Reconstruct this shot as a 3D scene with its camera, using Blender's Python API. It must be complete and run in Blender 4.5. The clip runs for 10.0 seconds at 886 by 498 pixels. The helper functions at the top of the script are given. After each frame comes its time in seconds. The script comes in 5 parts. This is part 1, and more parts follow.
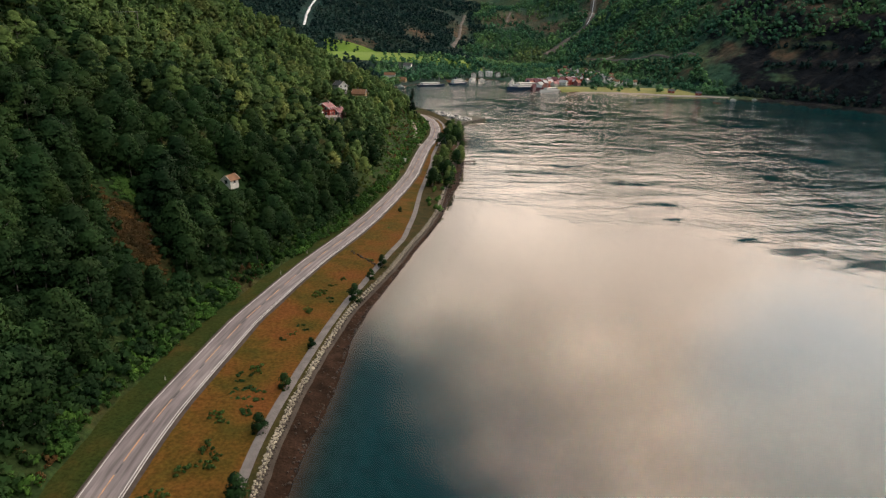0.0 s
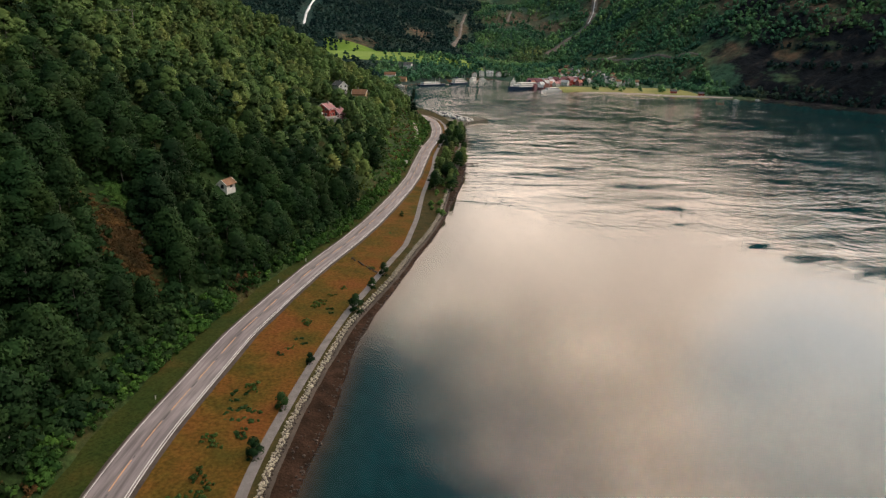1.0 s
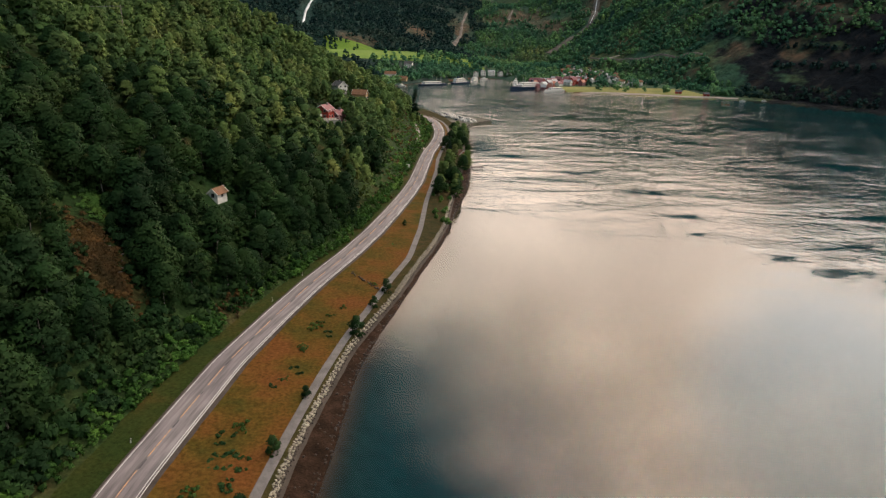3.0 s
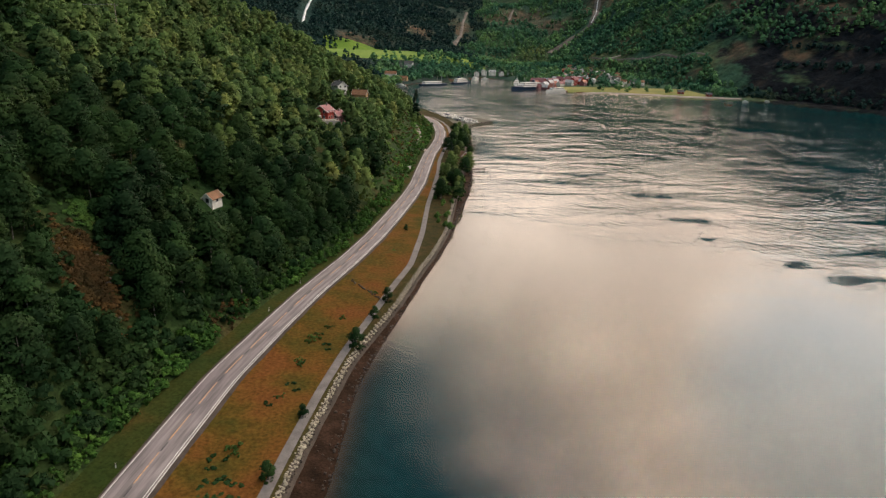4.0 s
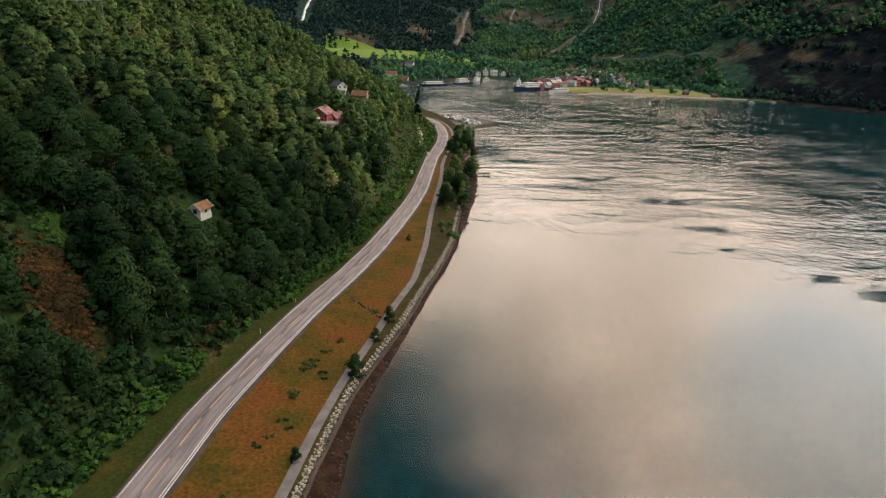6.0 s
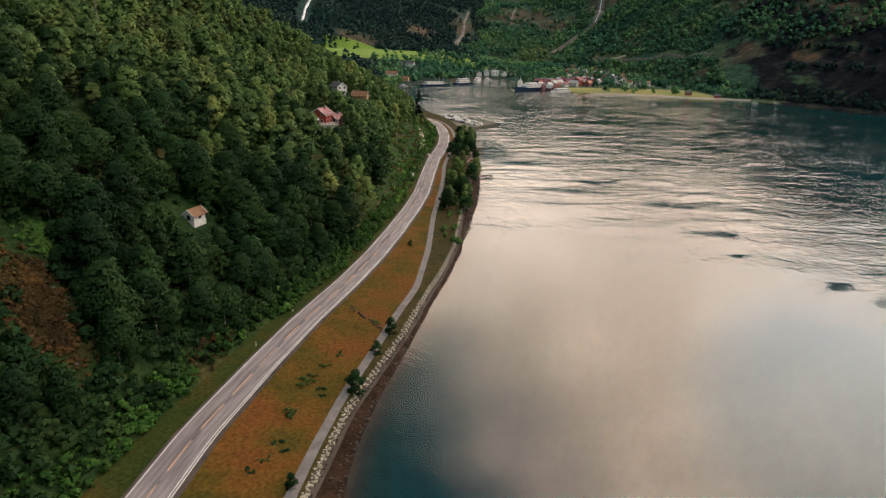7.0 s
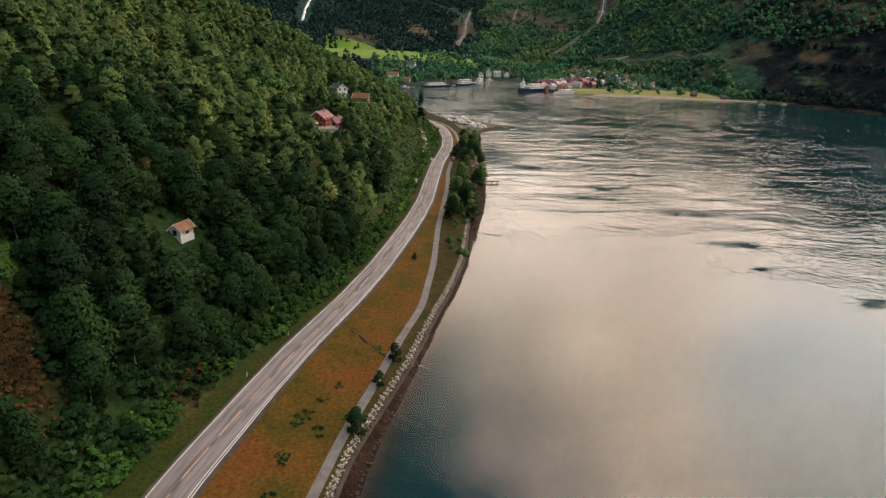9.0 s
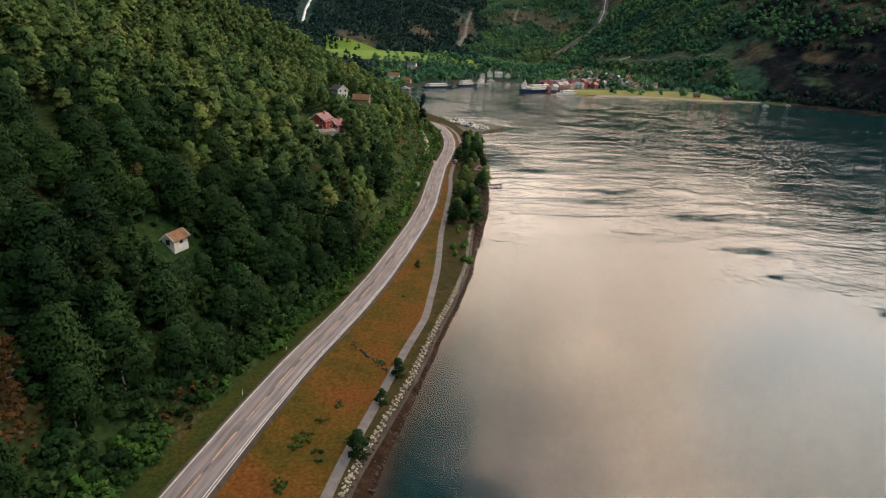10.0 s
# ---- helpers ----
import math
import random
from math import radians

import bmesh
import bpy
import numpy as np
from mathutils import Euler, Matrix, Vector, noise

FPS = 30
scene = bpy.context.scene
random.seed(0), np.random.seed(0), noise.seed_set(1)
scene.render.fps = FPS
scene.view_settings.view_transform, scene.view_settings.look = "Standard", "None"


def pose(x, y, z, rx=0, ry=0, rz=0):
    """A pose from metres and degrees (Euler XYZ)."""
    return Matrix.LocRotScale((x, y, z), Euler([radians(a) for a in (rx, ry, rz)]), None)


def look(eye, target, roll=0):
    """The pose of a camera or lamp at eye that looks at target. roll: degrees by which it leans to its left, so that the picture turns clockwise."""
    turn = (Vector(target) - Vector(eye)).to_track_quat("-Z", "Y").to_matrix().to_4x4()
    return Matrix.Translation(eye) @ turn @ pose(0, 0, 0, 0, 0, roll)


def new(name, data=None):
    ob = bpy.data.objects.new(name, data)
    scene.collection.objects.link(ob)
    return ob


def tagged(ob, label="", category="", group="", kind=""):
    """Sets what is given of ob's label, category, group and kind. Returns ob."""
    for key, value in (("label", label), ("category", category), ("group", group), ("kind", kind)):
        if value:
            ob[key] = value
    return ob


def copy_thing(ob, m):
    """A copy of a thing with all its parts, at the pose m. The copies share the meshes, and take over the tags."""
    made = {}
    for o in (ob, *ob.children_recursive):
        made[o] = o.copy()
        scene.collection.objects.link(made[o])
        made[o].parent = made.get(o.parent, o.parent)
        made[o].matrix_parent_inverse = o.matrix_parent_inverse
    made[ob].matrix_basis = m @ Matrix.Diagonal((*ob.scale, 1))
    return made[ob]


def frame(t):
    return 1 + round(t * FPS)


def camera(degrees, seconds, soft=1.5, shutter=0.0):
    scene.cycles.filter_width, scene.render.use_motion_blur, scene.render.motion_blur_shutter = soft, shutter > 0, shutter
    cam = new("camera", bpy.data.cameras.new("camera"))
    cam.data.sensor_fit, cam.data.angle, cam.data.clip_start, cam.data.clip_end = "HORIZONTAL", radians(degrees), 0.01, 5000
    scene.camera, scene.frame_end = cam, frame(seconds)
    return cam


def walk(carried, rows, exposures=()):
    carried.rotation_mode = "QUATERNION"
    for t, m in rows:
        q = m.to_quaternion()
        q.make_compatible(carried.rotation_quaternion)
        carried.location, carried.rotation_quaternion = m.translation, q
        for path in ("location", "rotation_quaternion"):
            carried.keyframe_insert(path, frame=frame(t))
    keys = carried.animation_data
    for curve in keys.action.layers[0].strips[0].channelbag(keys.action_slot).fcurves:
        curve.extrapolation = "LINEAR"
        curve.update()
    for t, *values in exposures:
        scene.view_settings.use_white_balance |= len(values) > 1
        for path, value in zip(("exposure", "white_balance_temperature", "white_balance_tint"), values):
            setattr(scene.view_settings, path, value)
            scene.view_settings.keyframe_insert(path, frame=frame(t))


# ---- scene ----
cam = camera(70.0, 10.0, soft=1.3)
PATH = [
    (0, (0.76, 3.18, 68.94), (13.97, 96.99, 36.91), 1.91),
    (1, (0.4, 10.43, 69.02), (13.69, 104.2, 36.89), 2.02),
    (2, (0.18, 17.52, 68.98), (13.53, 111.24, 36.77), 2.11),
    (3, (0.07, 24.46, 68.84), (13.47, 118.15, 36.56), 2.19),
    (4, (0.03, 31.27, 68.63), (13.47, 124.94, 36.31), 2.26),
    (5, (0.04, 37.98, 68.38), (13.5, 131.64, 36.03), 2.32),
    (6, (0.07, 44.6, 68.12), (13.54, 138.26, 35.76), 2.36),
    (7, (0.09, 51.16, 67.88), (13.55, 144.82, 35.53), 2.39),
    (8, (0.07, 57.67, 67.68), (13.5, 151.34, 35.35), 2.41),
    (9, (-0.03, 64.17, 67.55), (13.38, 157.86, 35.26), 2.42),
    (10, (-0.22, 70.66, 67.52), (13.13, 164.38, 35.29), 2.41),
]
walk(cam, [(t, look(eye, target, roll)) for t, eye, target, roll in PATH])

# ---- world, sun ----
SUN_AZ, SUN_EL = 132.0, 58.0          # degrees right of +y, above the horizon
sun_dir = Vector((math.sin(radians(SUN_AZ)) * math.cos(radians(SUN_EL)), math.cos(radians(SUN_AZ)) * math.cos(radians(SUN_EL)), math.sin(radians(SUN_EL))))


def nodes_of(tree):
    """A short hand for a node tree: add(kind, inputs, ...) makes a node, sets or links its inputs and returns it."""
    def add(kind, inputs=None, operation=None, interpolation=None, data_type=None, blend=None):
        n = tree.nodes.new(kind)
        if operation:
            n.operation = operation
        if interpolation:
            n.interpolation_type = interpolation
        if data_type:
            n.data_type = data_type
        if blend:
            n.blend_type = blend
        for key, value in (inputs or {}).items():
            if isinstance(value, bpy.types.NodeSocket):
                tree.links.new(value, n.inputs[key])
            else:
                n.inputs[key].default_value = value
        return n
    return add


def ramp(add, fac, stops, mode="LINEAR"):
    n = add("ShaderNodeValToRGB", {"Fac": fac})
    n.color_ramp.interpolation = mode
    els = n.color_ramp.elements
    while len(els) < len(stops):
        els.new(0.5)
    for e, (p, c) in zip(els, stops):
        e.position = p
        e.color = (*c, 1) if len(c) == 3 else c
    return n.outputs["Color"]


def mix_col(add, fac, a, b, blend="MIX"):
    n = add("ShaderNodeMix", data_type="RGBA", blend=blend)
    socks = [s for s in n.inputs if s.type == "RGBA"]
    facs = [s for s in n.inputs if s.type == "VALUE" and s.name == "Factor"]
    tree = n.id_data
    for s, v in ((facs[0], fac), (socks[0], a), (socks[1], b)):
        if isinstance(v, bpy.types.NodeSocket):
            tree.links.new(v, s)
        elif isinstance(v, (int, float)):
            s.default_value = v
        else:
            s.default_value = (*v, 1) if len(v) == 3 else v
    return [s for s in n.outputs if s.type == "RGBA"][0]


world = bpy.data.worlds.new("sky")
scene.world = world
world.use_nodes = True
wt = world.node_tree
wt.nodes.clear()
wadd = nodes_of(wt)
gen = wadd("ShaderNodeTexCoord").outputs["Generated"]
nishita = wadd("ShaderNodeTexSky")
nishita.sky_type, nishita.sun_disc = "NISHITA", False
nishita.sun_elevation, nishita.sun_rotation = radians(SUN_EL), radians(SUN_AZ)
nishita.air_density, nishita.dust_density = 1.2, 2.0
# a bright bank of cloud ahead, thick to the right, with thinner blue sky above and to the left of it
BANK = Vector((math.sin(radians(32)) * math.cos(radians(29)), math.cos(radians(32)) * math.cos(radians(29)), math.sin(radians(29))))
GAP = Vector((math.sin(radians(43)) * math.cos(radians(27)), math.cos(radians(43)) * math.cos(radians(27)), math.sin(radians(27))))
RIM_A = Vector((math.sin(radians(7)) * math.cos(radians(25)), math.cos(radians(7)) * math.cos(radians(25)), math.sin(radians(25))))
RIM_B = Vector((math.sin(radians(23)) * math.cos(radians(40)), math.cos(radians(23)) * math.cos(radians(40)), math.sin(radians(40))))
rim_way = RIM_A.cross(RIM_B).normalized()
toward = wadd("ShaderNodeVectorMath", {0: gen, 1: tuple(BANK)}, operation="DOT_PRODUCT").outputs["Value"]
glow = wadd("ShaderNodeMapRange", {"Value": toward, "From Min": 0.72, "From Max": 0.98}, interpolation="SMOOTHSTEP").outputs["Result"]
stretch = wadd("ShaderNodeMapping", {"Vector": gen, "Location": (0.3, 0.1, 0.0), "Scale": (1.0, 1.0, 1.8)}).outputs["Vector"]
puff = wadd("ShaderNodeTexNoise", {"Vector": stretch, "Scale": 6.0, "Detail": 4.0, "Roughness": 0.42, "Distortion": 0.3}).outputs["Fac"]
side = wadd("ShaderNodeVectorMath", {0: gen, 1: tuple(rim_way)}, operation="DOT_PRODUCT").outputs["Value"]
thick = wadd("ShaderNodeMath", {0: side, 1: 2.0}, operation="MULTIPLY").outputs["Value"]
thick = wadd("ShaderNodeMath", {0: puff, 1: 0.55, 2: thick}, operation="MULTIPLY_ADD").outputs["Value"]
cover = wadd("ShaderNodeMapRange", {"Value": thick, "From Min": -0.06, "From Max": 0.62}, interpolation="SMOOTHSTEP").outputs["Result"]
shade = ramp(wadd, puff, [(0.34, (0.74, 0.70, 0.68)), (0.48, (0.88, 0.86, 0.84)), (0.64, (1.16, 1.13, 1.10))])
height = wadd("ShaderNodeSeparateXYZ", {"Vector": gen}).outputs["Z"]
low = wadd("ShaderNodeMapRange", {"Value": height, "From Min": 0.10, "From Max": 0.64, "To Min": 0.19, "To Max": 1.0}, interpolation="SMOOTHSTEP").outputs["Result"]
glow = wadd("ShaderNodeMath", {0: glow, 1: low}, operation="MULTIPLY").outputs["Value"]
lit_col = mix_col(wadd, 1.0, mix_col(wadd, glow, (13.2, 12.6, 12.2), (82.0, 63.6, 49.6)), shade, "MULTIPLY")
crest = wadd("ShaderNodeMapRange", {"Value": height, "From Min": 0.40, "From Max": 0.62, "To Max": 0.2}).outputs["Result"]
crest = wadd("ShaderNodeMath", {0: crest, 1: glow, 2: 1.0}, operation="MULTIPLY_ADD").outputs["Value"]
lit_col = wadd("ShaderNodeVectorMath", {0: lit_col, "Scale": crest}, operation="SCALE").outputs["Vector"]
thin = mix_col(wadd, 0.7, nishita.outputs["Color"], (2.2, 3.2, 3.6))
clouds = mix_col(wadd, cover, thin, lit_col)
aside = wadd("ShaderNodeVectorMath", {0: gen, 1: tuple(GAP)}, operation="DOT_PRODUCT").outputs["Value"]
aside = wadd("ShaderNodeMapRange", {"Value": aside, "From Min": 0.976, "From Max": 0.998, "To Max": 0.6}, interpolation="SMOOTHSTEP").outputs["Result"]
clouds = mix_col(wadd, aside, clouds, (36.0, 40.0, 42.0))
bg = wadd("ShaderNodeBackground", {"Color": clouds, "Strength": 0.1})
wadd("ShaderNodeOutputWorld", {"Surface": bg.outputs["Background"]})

sun = new("sun", bpy.data.lights.new("sun", "SUN"))
sun.data.energy, sun.data.angle, sun.data.color = 1.3, radians(14), (1.0, 0.89, 0.76)
sun.matrix_world = look(tuple(sun_dir * 900), (0, 0, 0))
scene.view_settings.exposure = 0.0

# ---- materials ----


def material(name, build, rough=0.85, spec=0.3, bump=None):
    """build(add, pos) gives a colour socket or a triple; bump(add, pos) gives (height, strength, distance)."""
    m = bpy.data.materials.new(name)
    m.use_nodes = True
    t = m.node_tree
    t.nodes.clear()
    add = nodes_of(t)
    pos = add("ShaderNodeNewGeometry").outputs["Position"]
    bsdf = add("ShaderNodeBsdfPrincipled", {"Roughness": rough, "Specular IOR Level": spec})
    col = build(add, pos)
    if isinstance(col, bpy.types.NodeSocket):
        t.links.new(col, bsdf.inputs["Base Color"])
    else:
        bsdf.inputs["Base Color"].default_value = (*col, 1)
    if bump:
        h, strength, dist = bump(add, pos)
        b = add("ShaderNodeBump", {"Height": h, "Strength": strength, "Distance": dist})
        t.links.new(b.outputs["Normal"], bsdf.inputs["Normal"])
    add("ShaderNodeOutputMaterial", {"Surface": bsdf.outputs["BSDF"]})
    return m


def nz(add, pos, scale, detail=4.0, rough=0.55, dist=0.0, squash=None):
    v = pos
    if squash:
        v = add("ShaderNodeMapping", {"Vector": pos, "Scale": squash}).outputs["Vector"]
    return add("ShaderNodeTexNoise", {"Vector": v, "Scale": scale, "Detail": detail, "Roughness": rough, "Distortion": dist}).outputs["Fac"]


def two_scale(big, small, stops_big, dark=0.75, light=1.25):
    """Colour by a large noise, made lighter and darker by a fine one."""
    def build(add, pos):
        base = ramp(add, nz(add, pos, big, 5), stops_big)
        fine = ramp(add, nz(add, pos, small, 4), [(0.3, (dark,) * 3), (0.7, (light,) * 3)])
        return mix_col(add, 1.0, base, fine, "MULTIPLY")
    return build


def grain(scale, strength, dist):
    return lambda add, pos: (nz(add, pos, scale, 5), strength, dist)


def leaf_material(name, stops, tree_scale=0.11, cells=0.14):
    """Thin leaves that pass some of the light; the tint changes from plant to plant and from leaf to leaf."""
    m = bpy.data.materials.new(name)
    m.use_nodes = True
    t = m.node_tree
    t.nodes.clear()
    add = nodes_of(t)
    geo = add("ShaderNodeNewGeometry")
    base = ramp(add, nz(add, geo.outputs["Position"], tree_scale, 2), stops)
    plan = add("ShaderNodeMapping", {"Vector": geo.outputs["Position"], "Scale": (1.0, 1.0, 0.15)}).outputs["Vector"]
    cell = add("ShaderNodeTexVoronoi", {"Vector": plan, "Scale": cells}).outputs["Color"]
    one = add("ShaderNodeSeparateColor", {"Color": cell}).outputs["Red"]
    plant = ramp(add, one, [(0.0, (0.6, 0.64, 0.68)), (0.5, (0.92, 0.96, 0.92)), (1.0, (1.35, 1.32, 1.15))])
    fine = ramp(add, geo.outputs["Random Per Island"], [(0.0, (0.88,) * 3), (1.0, (1.12,) * 3)])
    col = mix_col(add, 1.0, mix_col(add, 1.0, base, plant, "MULTIPLY"), fine, "MULTIPLY")
    front = add("ShaderNodeBsdfPrincipled", {"Base Color": col, "Roughness": 0.75, "Specular IOR Level": 0.1})
    through_leaf = add("ShaderNodeBsdfTranslucent", {"Color": col})
    both = add("ShaderNodeMixShader", {"Fac": 0.25, 1: front.outputs["BSDF"], 2: through_leaf.outputs["BSDF"]})
    add("ShaderNodeOutputMaterial", {"Surface": both.outputs["Shader"]})
    return m


# two leaf greens; how the slope faces the light is put into them too
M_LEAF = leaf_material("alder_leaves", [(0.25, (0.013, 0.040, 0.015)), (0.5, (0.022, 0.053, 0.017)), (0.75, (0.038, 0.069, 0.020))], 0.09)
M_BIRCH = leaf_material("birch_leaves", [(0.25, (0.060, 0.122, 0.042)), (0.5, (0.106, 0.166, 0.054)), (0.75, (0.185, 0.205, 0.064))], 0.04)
# the haze of distance is put into the bluer tones of these leaves
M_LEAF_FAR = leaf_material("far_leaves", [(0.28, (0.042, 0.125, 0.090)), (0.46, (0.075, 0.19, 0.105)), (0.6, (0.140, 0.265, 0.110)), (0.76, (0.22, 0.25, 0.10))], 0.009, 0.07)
# darker, bluer leaves: the shade of valley and cliff is put into them
M_SHADED_FAR = leaf_material("far_shaded_leaves", [(0.3, (0.014, 0.042, 0.044)), (0.55, (0.022, 0.056, 0.052)), (0.75, (0.040, 0.064, 0.046))], 0.012, 0.07)
M_SHRUB = leaf_material("shrub_leaves", [(0.3, (0.06, 0.15, 0.04)), (0.7, (0.13, 0.22, 0.05))], 0.2)
M_UNDER = leaf_material("undergrowth_leaves", [(0.3, (0.030, 0.085, 0.020)), (0.7, (0.070, 0.145, 0.028))], 0.2)
M_RUST = leaf_material("rusty_shrub_leaves", [(0.3, (0.075, 0.052, 0.022)), (0.7, (0.15, 0.08, 0.032))], 0.2)
M_SPRUCE = leaf_material("spruce_needles", [(0.3, (0.012, 0.028, 0.018)), (0.7, (0.022, 0.042, 0.024))], 0.2)
M_BARK = material("bark", two_scale(2.0, 14.0, [(0.35, (0.10, 0.085, 0.07)), (0.65, (0.30, 0.28, 0.25))]), bump=grain(20, 0.5, 0.03))
M_HILL = material("hillside_soil", two_scale(0.06, 0.9, [(0.35, (0.018, 0.043, 0.014)), (0.55, (0.030, 0.050, 0.016)), (0.72, (0.066, 0.046, 0.020))], 0.5, 1.4), rough=0.95, spec=0.06, bump=grain(0.7, 0.8, 0.6))
M_GRASS = material("dry_grass", two_scale(0.09, 1.6, [(0.30, (0.042, 0.044, 0.009)), (0.42, (0.078, 0.052, 0.010)), (0.53, (0.108, 0.054, 0.012)), (0.66, (0.128, 0.050, 0.014))], 0.62, 1.34), rough=0.95, spec=0.06, bump=grain(2.0, 0.6, 0.15))
M_VERGE = material("verge_grass", two_scale(0.12, 1.8, [(0.3, (0.019, 0.034, 0.008)), (0.55, (0.032, 0.039, 0.009)), (0.72, (0.058, 0.042, 0.011))], 0.65, 1.35), rough=0.95, spec=0.06, bump=grain(3.0, 0.7, 0.12))
M_EDGE = material("trodden_grass", two_scale(0.3, 2.4, [(0.3, (0.026, 0.027, 0.009)), (0.55, (0.044, 0.036, 0.013)), (0.72, (0.068, 0.044, 0.018))], 0.7, 1.3), rough=0.95, spec=0.06, bump=grain(3.0, 0.7, 0.1))
M_DIRT = material("shoulder_dirt", two_scale(0.3, 5.0, [(0.35, (0.035, 0.028, 0.022)), (0.65, (0.07, 0.055, 0.045))]), bump=grain(9, 0.5, 0.04))
M_BEACH = material("wet_shore", two_scale(0.25, 2.2, [(0.3, (0.015, 0.009, 0.006)), (0.5, (0.030, 0.017, 0.011)), (0.7, (0.050, 0.028, 0.019))], 0.6, 1.35), rough=0.9, spec=0.05, bump=grain(2.5, 0.9, 0.18))
M_ROCK = material("light_stone", two_scale(0.8, 6.0, [(0.3, (0.20, 0.175, 0.13)), (0.7, (0.52, 0.47, 0.37))]), bump=grain(6, 0.6, 0.06))
M_PATH = material("path_asphalt", two_scale(0.4, 8.0, [(0.35, (0.13, 0.118, 0.115)), (0.65, (0.195, 0.178, 0.172))]), bump=grain(30, 0.3, 0.01))
M_WHITE = material("white_paint", two_scale(0.6, 6.0, [(0.3, (0.55, 0.54, 0.52)), (0.7, (0.78, 0.77, 0.74))]), rough=0.6)
M_YELLOW = material("worn_yellow_paint", two_scale(0.8, 3.0, [(0.35, (0.36, 0.24, 0.18)), (0.65, (0.62, 0.33, 0.16))]), rough=0.6)
M_PATCH = material("tar_patch", two_scale(0.8, 5.0, [(0.35, (0.07, 0.065, 0.07)), (0.65, (0.12, 0.11, 0.115))]), rough=0.7)


def asphalt(add, pos):
    """Worn asphalt: u runs across the road in metres, v along it."""
    uv = add("ShaderNodeUVMap").outputs["UV"]
    u = add("ShaderNodeSeparateXYZ", {"Vector": uv}).outputs["X"]
    across = add("ShaderNodeMapRange", {"Value": u, "From Min": -3.4, "From Max": 3.4}).outputs["Result"]
    tracks = ramp(add, across, [(0.0, (1.05,) * 3), (0.14, (0.92,) * 3), (0.24, (1.04,) * 3), (0.34, (0.92,) * 3), (0.42, (0.70,) * 3), (0.50, (0.76,) * 3), (0.57, (1.05,) * 3), (0.68, (0.98,) * 3), (0.78, (1.06,) * 3), (0.88, (0.95,) * 3), (1.0, (1.05,) * 3)])
    worn = add("ShaderNodeMapRange", {"Value": add("ShaderNodeSeparateXYZ", {"Vector": pos}).outputs["Y"], "From Min": 125.0, "From Max": 170.0, "To Min": 0.25, "To Max": 1.0}).outputs["Result"]
    tracks = mix_col(add, worn, (1.0, 1.0, 1.0), tracks)
    base = ramp(add, nz(add, pos, 0.05, 4), [(0.35, (0.18, 0.158, 0.165)), (0.65, (0.26, 0.232, 0.236))])
    streak = ramp(add, nz(add, uv, 1.3, 4, squash=(1.0, 0.06, 1.0)), [(0.35, (0.62,) * 3), (0.6, (1.14,) * 3)])
    fine = ramp(add, nz(add, pos, 14, 3), [(0.3, (0.9,) * 3), (0.7, (1.1,) * 3)])
    return mix_col(add, 1.0, mix_col(add, 1.0, mix_col(add, 1.0, base, streak, "MULTIPLY"), fine, "MULTIPLY"), tracks, "MULTIPLY")


M_ROAD = material("asphalt", asphalt, rough=0.75, bump=grain(40, 0.25, 0.01))


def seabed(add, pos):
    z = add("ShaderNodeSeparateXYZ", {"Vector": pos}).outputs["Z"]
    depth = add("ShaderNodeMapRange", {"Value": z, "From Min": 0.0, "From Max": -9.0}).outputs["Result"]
    # the water's absorption of light with depth is put into the bed colour
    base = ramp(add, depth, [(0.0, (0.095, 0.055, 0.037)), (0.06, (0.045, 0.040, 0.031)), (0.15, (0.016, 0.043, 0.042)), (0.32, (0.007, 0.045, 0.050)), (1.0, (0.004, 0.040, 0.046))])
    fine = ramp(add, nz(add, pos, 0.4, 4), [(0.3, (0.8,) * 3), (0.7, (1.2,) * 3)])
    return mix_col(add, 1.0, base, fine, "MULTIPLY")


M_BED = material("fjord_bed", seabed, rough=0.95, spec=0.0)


def warped(add, pos, scale, reach):
    """The place, shifted about by a noise, so that what is laid out by it has uneven edges."""
    n = add("ShaderNodeTexNoise", {"Vector": pos, "Scale": scale, "Detail": 3.0}).outputs["Color"]
    n = add("ShaderNodeVectorMath", {0: n, 1: (0.5, 0.5, 0.5)}, operation="SUBTRACT").outputs["Vector"]
    n = add("ShaderNodeVectorMath", {0: n, "Scale": reach}, operation="SCALE").outputs["Vector"]
    return add("ShaderNodeVectorMath", {0: pos, 1: n}, operation="ADD").outputs["Vector"]


def blobs(add, pos, ovals, inner=0.5, outer=1.2):
    """1 inside any of the ovals (x, y, half width, half depth), 0 outside, soft between."""
    out = None
    for cx_, cy_, rx_, ry_ in ovals:
        d = add("ShaderNodeVectorMath", {0: pos, 1: (cx_, cy_, 0.0)}, operation="SUBTRACT").outputs["Vector"]
        d = add("ShaderNodeVectorMath", {0: d, 1: (1.0 / rx_, 1.0 / ry_, 0.0)}, operation="MULTIPLY").outputs["Vector"]
        d = add("ShaderNodeVectorMath", {0: d}, operation="LENGTH").outputs["Value"]
        d = add("ShaderNodeMapRange", {"Value": d, "From Min": inner, "From Max": outer, "To Min": 1.0, "To Max": 0.0}, interpolation="SMOOTHSTEP").outputs["Result"]
        out = d if out is None else add("ShaderNodeMath", {0: out, 1: d}, operation="MAXIMUM").outputs["Value"]
    return out


